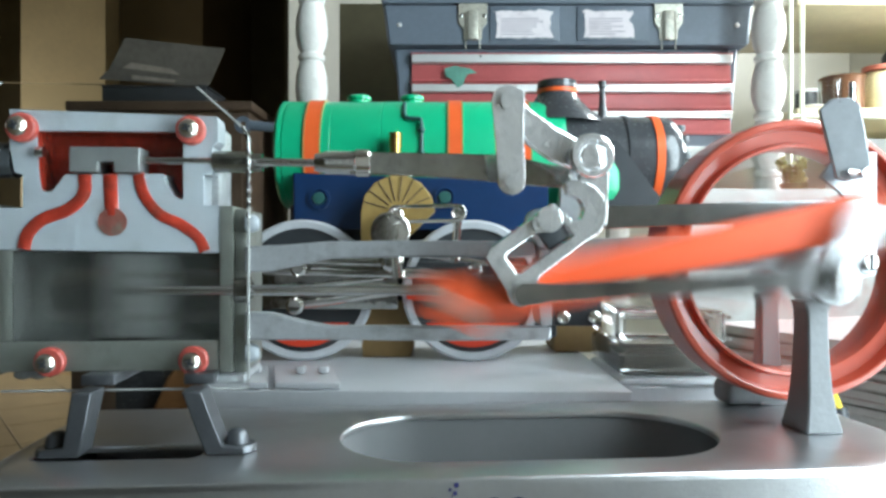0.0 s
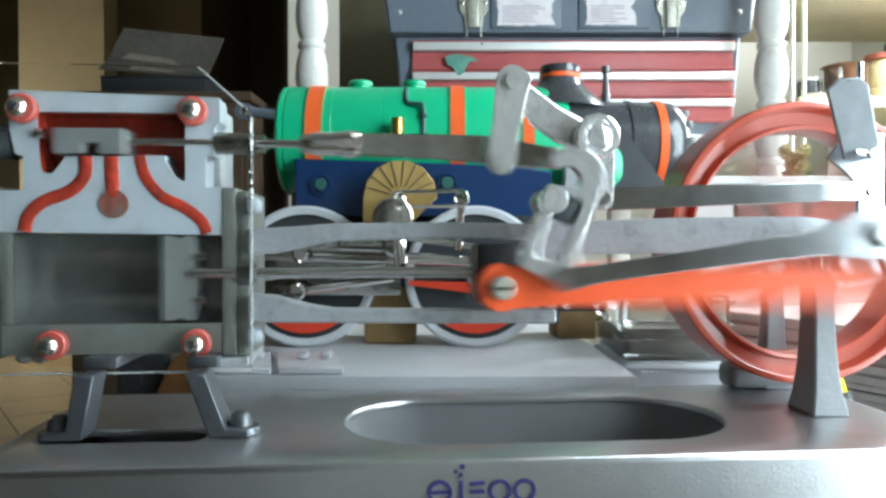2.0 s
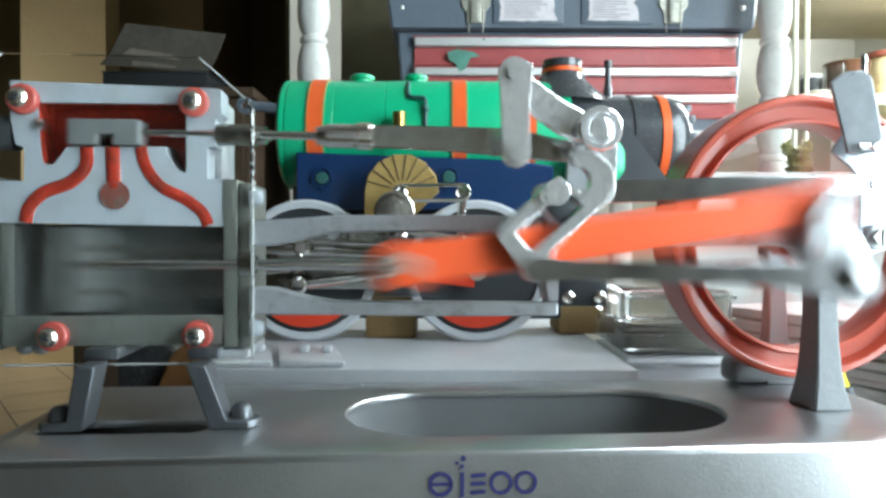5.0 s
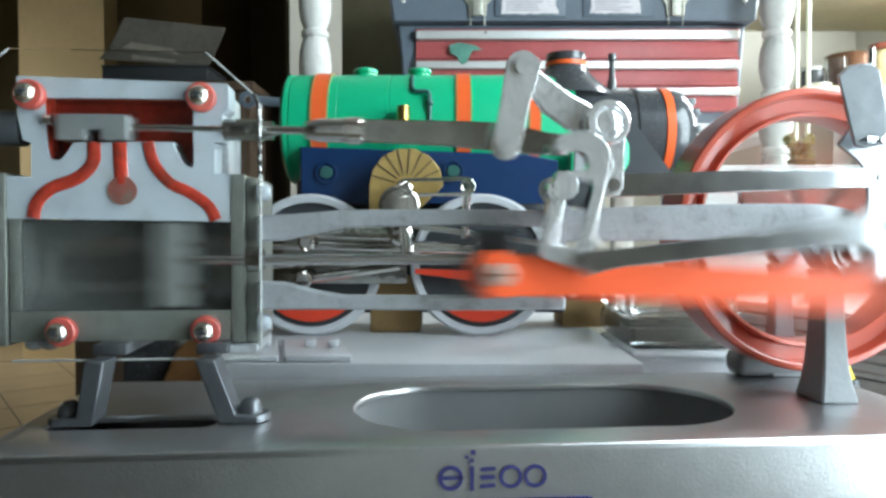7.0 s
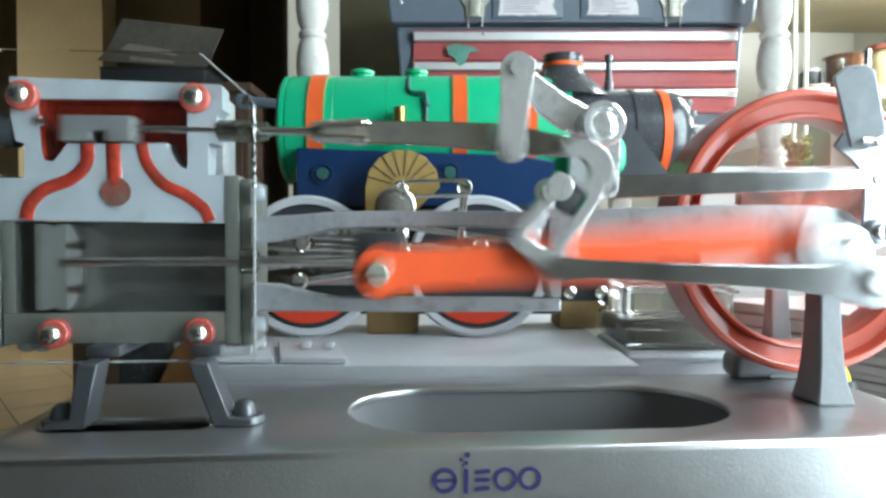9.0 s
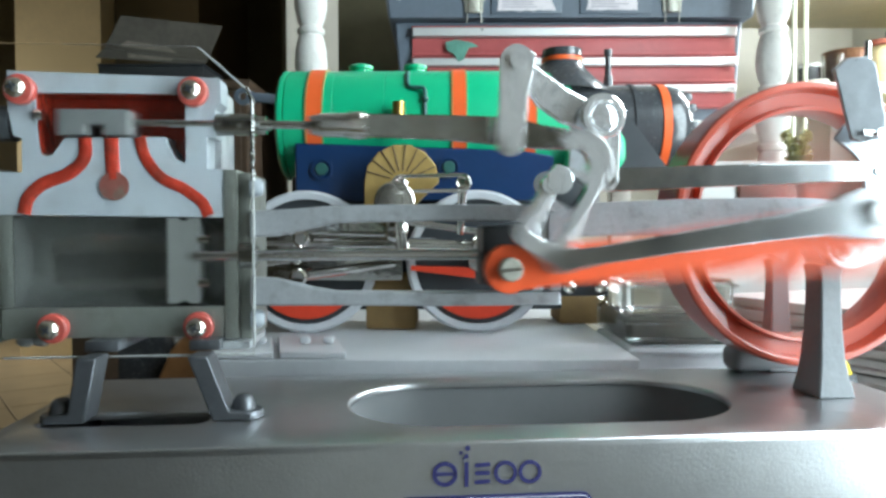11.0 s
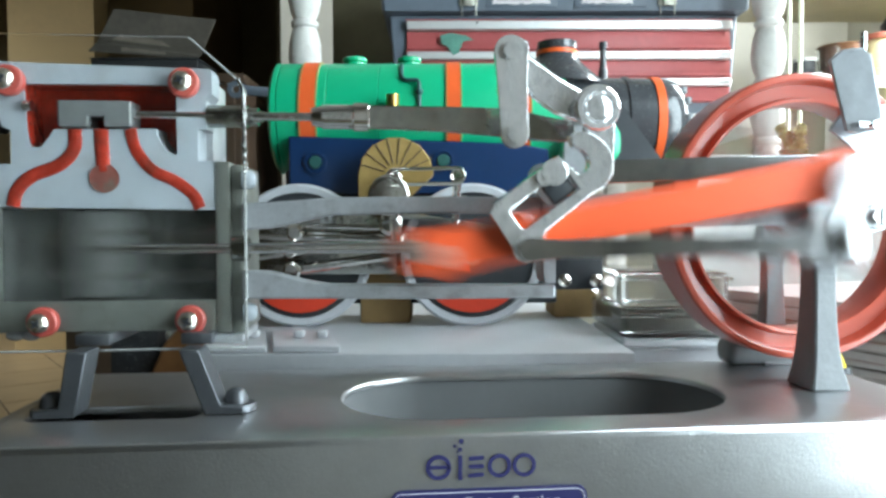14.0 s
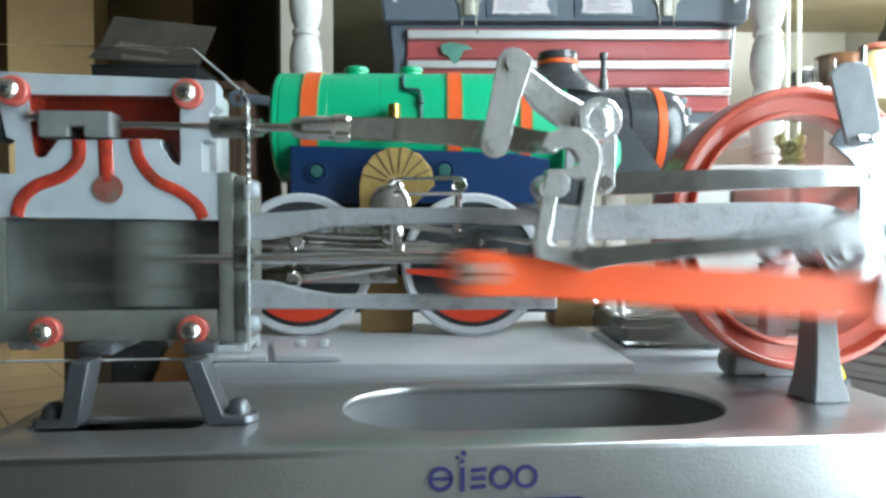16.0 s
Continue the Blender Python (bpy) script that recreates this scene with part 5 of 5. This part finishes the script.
part("cross_wire", moved(rod(new_bm(), (0.664, 1.375, 0.345), (1.07, 1.40, 0.345), 0.004, None, 8), 1.0, 1.55, 0.350), M_RACK, shelf)
part("side_panel", moved(box(new_bm(), 1.065, 1.085, 1.41, 1.75, FLOOR_Z + 0.001, 0.35, 0.002), 1.0, 1.55, 0.350), M_WHITE, shelf)


def pot(name, u, d, z, profile, mat, label, category, lid=None, lid_mat=None):
    t = thing(name, back(u, d, z), label, category)
    part("body", lathe(new_bm(), profile, None, 28), mat, t)
    if lid:
        part("lid", lathe(new_bm(), lid, None, 24), lid_mat, t)
    return t


SH = 0.3665
pot("cooking_pot", 0.815, 1.47, SH, [(0.036, 0.0), (0.041, 0.004), (0.042, 0.066), (0.045, 0.072), (0.043, 0.074), (0.040, 0.066), (0.038, 0.010), (0, 0.008)], M_JAR, "dark brown metal cooking pot on a shelf", "pot")
pot("preserve_jar", 0.905, 1.49, SH, [(0.030, 0.0), (0.034, 0.004), (0.034, 0.030), (0.033, 0.031), (0.034, 0.032), (0.033, 0.078), (0.026, 0.090), (0, 0.090)], material("cream_glaze", (0.6, 0.52, 0.3), 0.35, 0, 0.2, 30), "cream glazed jar with a red lid", "jar", [(0.034, 0.0905), (0.035, 0.093), (0.034, 0.101), (0, 0.104)], material("faded_red_lid", (0.4, 0.12, 0.08), 0.5, 0, 0.2, 60))
pot("dark_bottle", 0.955, 1.52, SH, [(0.024, 0.0), (0.026, 0.004), (0.026, 0.13), (0.014, 0.15), (0.012, 0.17), (0, 0.17)], M_CHAR, "dark bottle standing on a shelf", "bottle")
pot("small_tin", 0.742, 1.47, SH, [(0.020, 0.0), (0.021, 0.002), (0.021, 0.040), (0.020, 0.042), (0, 0.042)], M_CHAR, "small dark tin on a shelf", "tin", [(0.022, 0.0425), (0.022, 0.048), (0, 0.049)], M_STRIP)
g = pot("glass_tumbler", 0.775, 1.44, SH, [(0.016, 0.0), (0.018, 0.002), (0.022, 0.060), (0.0205, 0.060), (0.0165, 0.004), (0, 0.004)], M_GLASS, "clear glass tumbler on a shelf", "glass")
pot("saucer", 0.732, 1.425, SH, [(0.012, 0.0), (0.014, 0.0015), (0.024, 0.006), (0.0235, 0.007), (0.012, 0.003), (0, 0.003)], M_WHITE, "white saucer on a shelf edge", "saucer")

# clutter seen through the wheel, on the unit behind the table
side = thing("side_cabinet", back(0.60, 0.86, FLOOR_Z + 0.002), "white painted low side cabinet", "cabinet")
part("body", moved(box(new_bm(), 0.272, 0.80, 0.800, 0.920, FLOOR_Z + 0.002, 0.140, 0.004), 0.60, 0.86, FLOOR_Z + 0.002), M_WHITE, side)
part("cabinet_top", moved(box(new_bm(), 0.266, 0.81, 0.795, 0.925, 0.1405, 0.158, 0.003), 0.60, 0.86, FLOOR_Z + 0.002), M_WHITE, side)
# made-up dark bands in place of the shading below the cabinet top
for u0, u1 in ((0.325, 0.470), (0.474, 0.640)):
    part("dark_band", moved(box(new_bm(), u0, u1, 0.7935, 0.7997, 0.098, 0.136, 0.002), 0.60, 0.86, FLOOR_Z + 0.002), M_DARKBAND, side, "dark red-brown band standing in for shelf shading")
rnd = random.Random(11)
fl = thing("dried_flowers", back(0.432, 0.88, 0.1585), "small bunch of dried olive yellow flowers in a pot", "dried flowers")
part("pot", lathe(new_bm(), [(0.011, 0.0002), (0.013, 0.003), (0.016, 0.010), (0.017, 0.013), (0.015, 0.013), (0.012, 0.008), (0, 0.007)], None, 22), M_OLIVE, fl)
for k in range(24):
    b = new_bm()
    a, rr, h = rnd.uniform(0, 6.28), rnd.uniform(0.002, 0.024), rnd.uniform(0.014, 0.042)
    c = Vector((rr * math.cos(a), rr * math.sin(a), h))
    tube(b, [(c.x * 0.4, c.y * 0.4, 0.007), (c.x * 0.8, c.y * 0.8, h * 0.6), tuple(c)], 0.0006, 5)
    for q in range(16):
        dv = Vector((rnd.gauss(0, 1), rnd.gauss(0, 1), rnd.gauss(0, 1))).normalized()
        sd = dv.orthogonal().normalized() * rnd.uniform(0.0018, 0.0036)
        o, tip = c + dv * 0.001, c + dv * rnd.uniform(0.005, 0.0095)
        mid = (o + tip) / 2 + dv.cross(sd).normalized() * 0.0012
        vs = [b.verts.new(v) for v in (o, mid + sd, tip, mid - sd)]
        b.faces.new(vs)
    part("flower_head", b, M_FLOWER, fl)
cart = thing("white_carton", back(0.515, 0.86, 0.1585), "white paper carton on the side cabinet", "carton")
part("carton", box(new_bm(), -0.035, 0.035, -0.03, 0.04, 0.0002, 0.060, 0.002), M_PAPER, cart)
tin = thing("red_canister", back(0.394 + 0.19, 0.85, 0.1585), "dull red canister on the side cabinet", "canister")
part("canister", lathe(new_bm(), [(0.020, 0.0002), (0.022, 0.003), (0.022, 0.050), (0.018, 0.056), (0, 0.057)]), M_DRAWER, tin)

# clear plastic cases beside the plinth
for z0, z1, d0, lb, u0, u1, inner in ((-0.0497, 0.0055, 0.475, "pale glossy plastic case lying under others", 0.121, 0.212, None), (0.0058, 0.0258, 0.480, "clear plastic case filled with dark things", 0.123, 0.200, M_MAG), (0.0261, 0.0500, 0.484, "empty clear plastic case with rounded edges", 0.124, 0.196, None)):
    cu, cd = (u0 + u1) / 2, d0 + 0.05
    c = thing("plastic_case", back(cu, cd, z0), lb, "case", "clear plastic cases")
    part("shell", moved(box(new_bm(), u0, u1, d0, d0 + 0.10, z0 + 0.0002, z1, 0.004, 3), cu, cd, z0), M_GLASS if z0 > 0 else M_PLINTH, c)
    for zr in (z1 - 0.0045, z0 + 0.0045):
        part("lid_rim", moved(box(new_bm(), u0 - 0.002, u1 + 0.002, d0 - 0.0022, d0 - 0.0002, zr - 0.0012, zr + 0.0012, 0.0008), cu, cd, z0), M_GLASS, c)
    if inner:
        part("filling", moved(box(new_bm(), u0 + 0.005, u1 - 0.006, d0 + 0.010, d0 + 0.09, z0 + 0.003, z1 - 0.004, 0.003), cu, cd, z0), inner, c)

# stack of magazines beside the engine
rnd = random.Random(5)
z = TABLE_Z + 0.0003
covers = [M_PAPER, M_MAG, material("pale_pink_paper", (0.6, 0.5, 0.48), 0.6, 0, 0.12, 20), material("grey_newsprint", (0.45, 0.43, 0.4), 0.7, 0, 0.12, 20)]
for k in range(11):
    h = rnd.uniform(0.0045, 0.0085)
    m = thing("magazine", back(0.385 + rnd.uniform(-0.006, 0.006), 0.56 + rnd.uniform(-0.006, 0.006), z, 24 + rnd.uniform(-5, 5)), "worn printed magazine in a stack", "magazine", "magazines in a stack")
    part("paper_block", box(new_bm(), -0.10, 0.10, -0.125, 0.125, 0.0009, h - 0.0009, 0.0004, 1), M_PAPER, m)
    part("cover", box(new_bm(), -0.1012, 0.1012, -0.1262, 0.1262, h - 0.0008, h, 0.0002, 1), covers[k % 4], m)
    part("cover", box(new_bm(), -0.1012, 0.1012, -0.1262, 0.1262, 0.0, 0.0008, 0.0002, 1), covers[(k + 1) % 4], m)
    z += h + 0.0003
pen = thing("plastic_pointer", back(0.246, 0.44, TABLE_Z), "dark stick with yellow and red plastic tip", "pointer")
part("stick", tube(new_bm(), [(0.006, -0.01, 0.005), (0.003, -0.004, 0.024), (0.0, 0, 0.044)], 0.0055, 12), M_CHAR, pen)
part("tip", tube(new_bm(), [(0.0, 0.0, 0.044), (-0.003, 0.002, 0.054)], 0.0034, 10), M_YELLOW, pen, "yellow tip")
part("tip_band", tube(new_bm(), [(-0.003, 0.002, 0.0541), (-0.0045, 0.003, 0.060)], 0.0032, 10), M_REDTIP, pen, "red tip band")

# things behind the cylinder
bx = thing("black_gadget", back(-0.243, 0.60, TABLE_Z), "small black plastic gadget on the table", "gadget")
part("body", box(new_bm(), -0.020, 0.020, -0.02, 0.03, 0.0002, 0.058, 0.003), M_BLACK, bx)
part("stub", box(new_bm(), -0.006, 0.020, -0.022, 0.0, 0.0585, 0.068, 0.002), M_BLACK, bx)
wd = thing("wooden_wedge", back(-0.196, 0.585, TABLE_Z), "brown wooden wedge lying on the table", "wedge")
part("wedge", slab(new_bm(), [(-0.036, 0.0002), (0.045, 0.0002), (0.045, 0.068), (0.006, 0.066), (-0.018, 0.040)], -0.02, 0.03), material("brown_varnished_wood", (0.28, 0.13, 0.05), 0.45, 0, 0.25, 25), wd, bevel=0.002)
hk = thing("grey_bracket", back(-0.156, 0.66, PL), "grey-blue curved metal bracket behind the boiler", "bracket")
part("hook", tube(new_bm(), smooth_line([(0.045, 0, 0.0002), (0.045, 0, 0.140), (0.040, 0, 0.183), (0.020, 0, 0.1935), (-0.022, 0, 0.1990)], 5), 0.0045, 10, 0.5), M_TOOL, hk)
part("eye", lathe(new_bm(), [(0.0035, -0.002), (0.0078, -0.002), (0.0078, 0.002), (0.0035, 0.002), (0.0035, -0.002)], pose(-0.025, 0, 0.199, 90, 0, 0), 18), M_TOOL, hk)
# dark sideboard in the hall with a leaning magazine
sb = thing("dark_sideboard", back(-0.86, 2.05, FLOOR_Z + 0.003), "dark wooden sideboard standing in the shade", "sideboard")
part("carcass", box(new_bm(), -0.10, 0.36, -0.2, 0.25, 0.0, 1.24, 0.006), M_TABLE, sb)
part("sideboard_top", box(new_bm(), -0.11, 0.37, -0.21, 0.26, 1.2405, 1.265, 0.004), M_TABLE, sb)
for u in (0.01, 0.24):
    part("sideboard_door", box(new_bm(), u - 0.105, u + 0.105, -0.208, -0.2003, 0.06, 1.22, 0.004), M_TABLE, sb)
bx = thing("dark_box", back(-0.72, 1.885, FLOOR_Z + 0.003 + 1.2655), "flat dark box lying on the sideboard", "box")
part("carton", box(new_bm(), -0.16, 0.11, -0.035, 0.12, 0.0, 0.036, 0.003), M_CHAR, bx)
part("box_lid", box(new_bm(), -0.162, 0.112, -0.037, 0.122, 0.0363, 0.0415, 0.002), M_CHAR, bx)
mg = thing("leaning_magazine", back(-0.72, 1.885, FLOOR_Z + 0.003 + 1.2690) @ pose(0, 0, 0, 25, 0, 0), "grey magazine lying open on a dark box", "magazine")
part("cover", slab(new_bm(), [(-0.142, 0.086), (0.115, 0.050), (0.165, 0.138), (-0.085, 0.165)], 0.0, 0.003), M_MAG, mg, bevel=0.0006)
part("page", slab(new_bm(), [(-0.170, 0.062), (0.104, 0.0425), (0.115, 0.0495), (-0.142, 0.0855)], -0.004, 0.003), M_MAG, mg, bevel=0.0006)
faded = material("faded_magazine_print", (0.3, 0.27, 0.23), 0.5, 0, 0.3, 12)
part("picture", slab(new_bm(), [(-0.105, 0.090), (0.040, 0.072), (0.020, 0.088), (-0.080, 0.104)], -0.0012, -0.0004), faded, mg)
part("picture", slab(new_bm(), [(-0.085, 0.0615), (0.025, 0.0535), (0.028, 0.0595), (-0.083, 0.0735)], -0.0052, -0.0044), faded, mg)
floor_tiles()

motions()
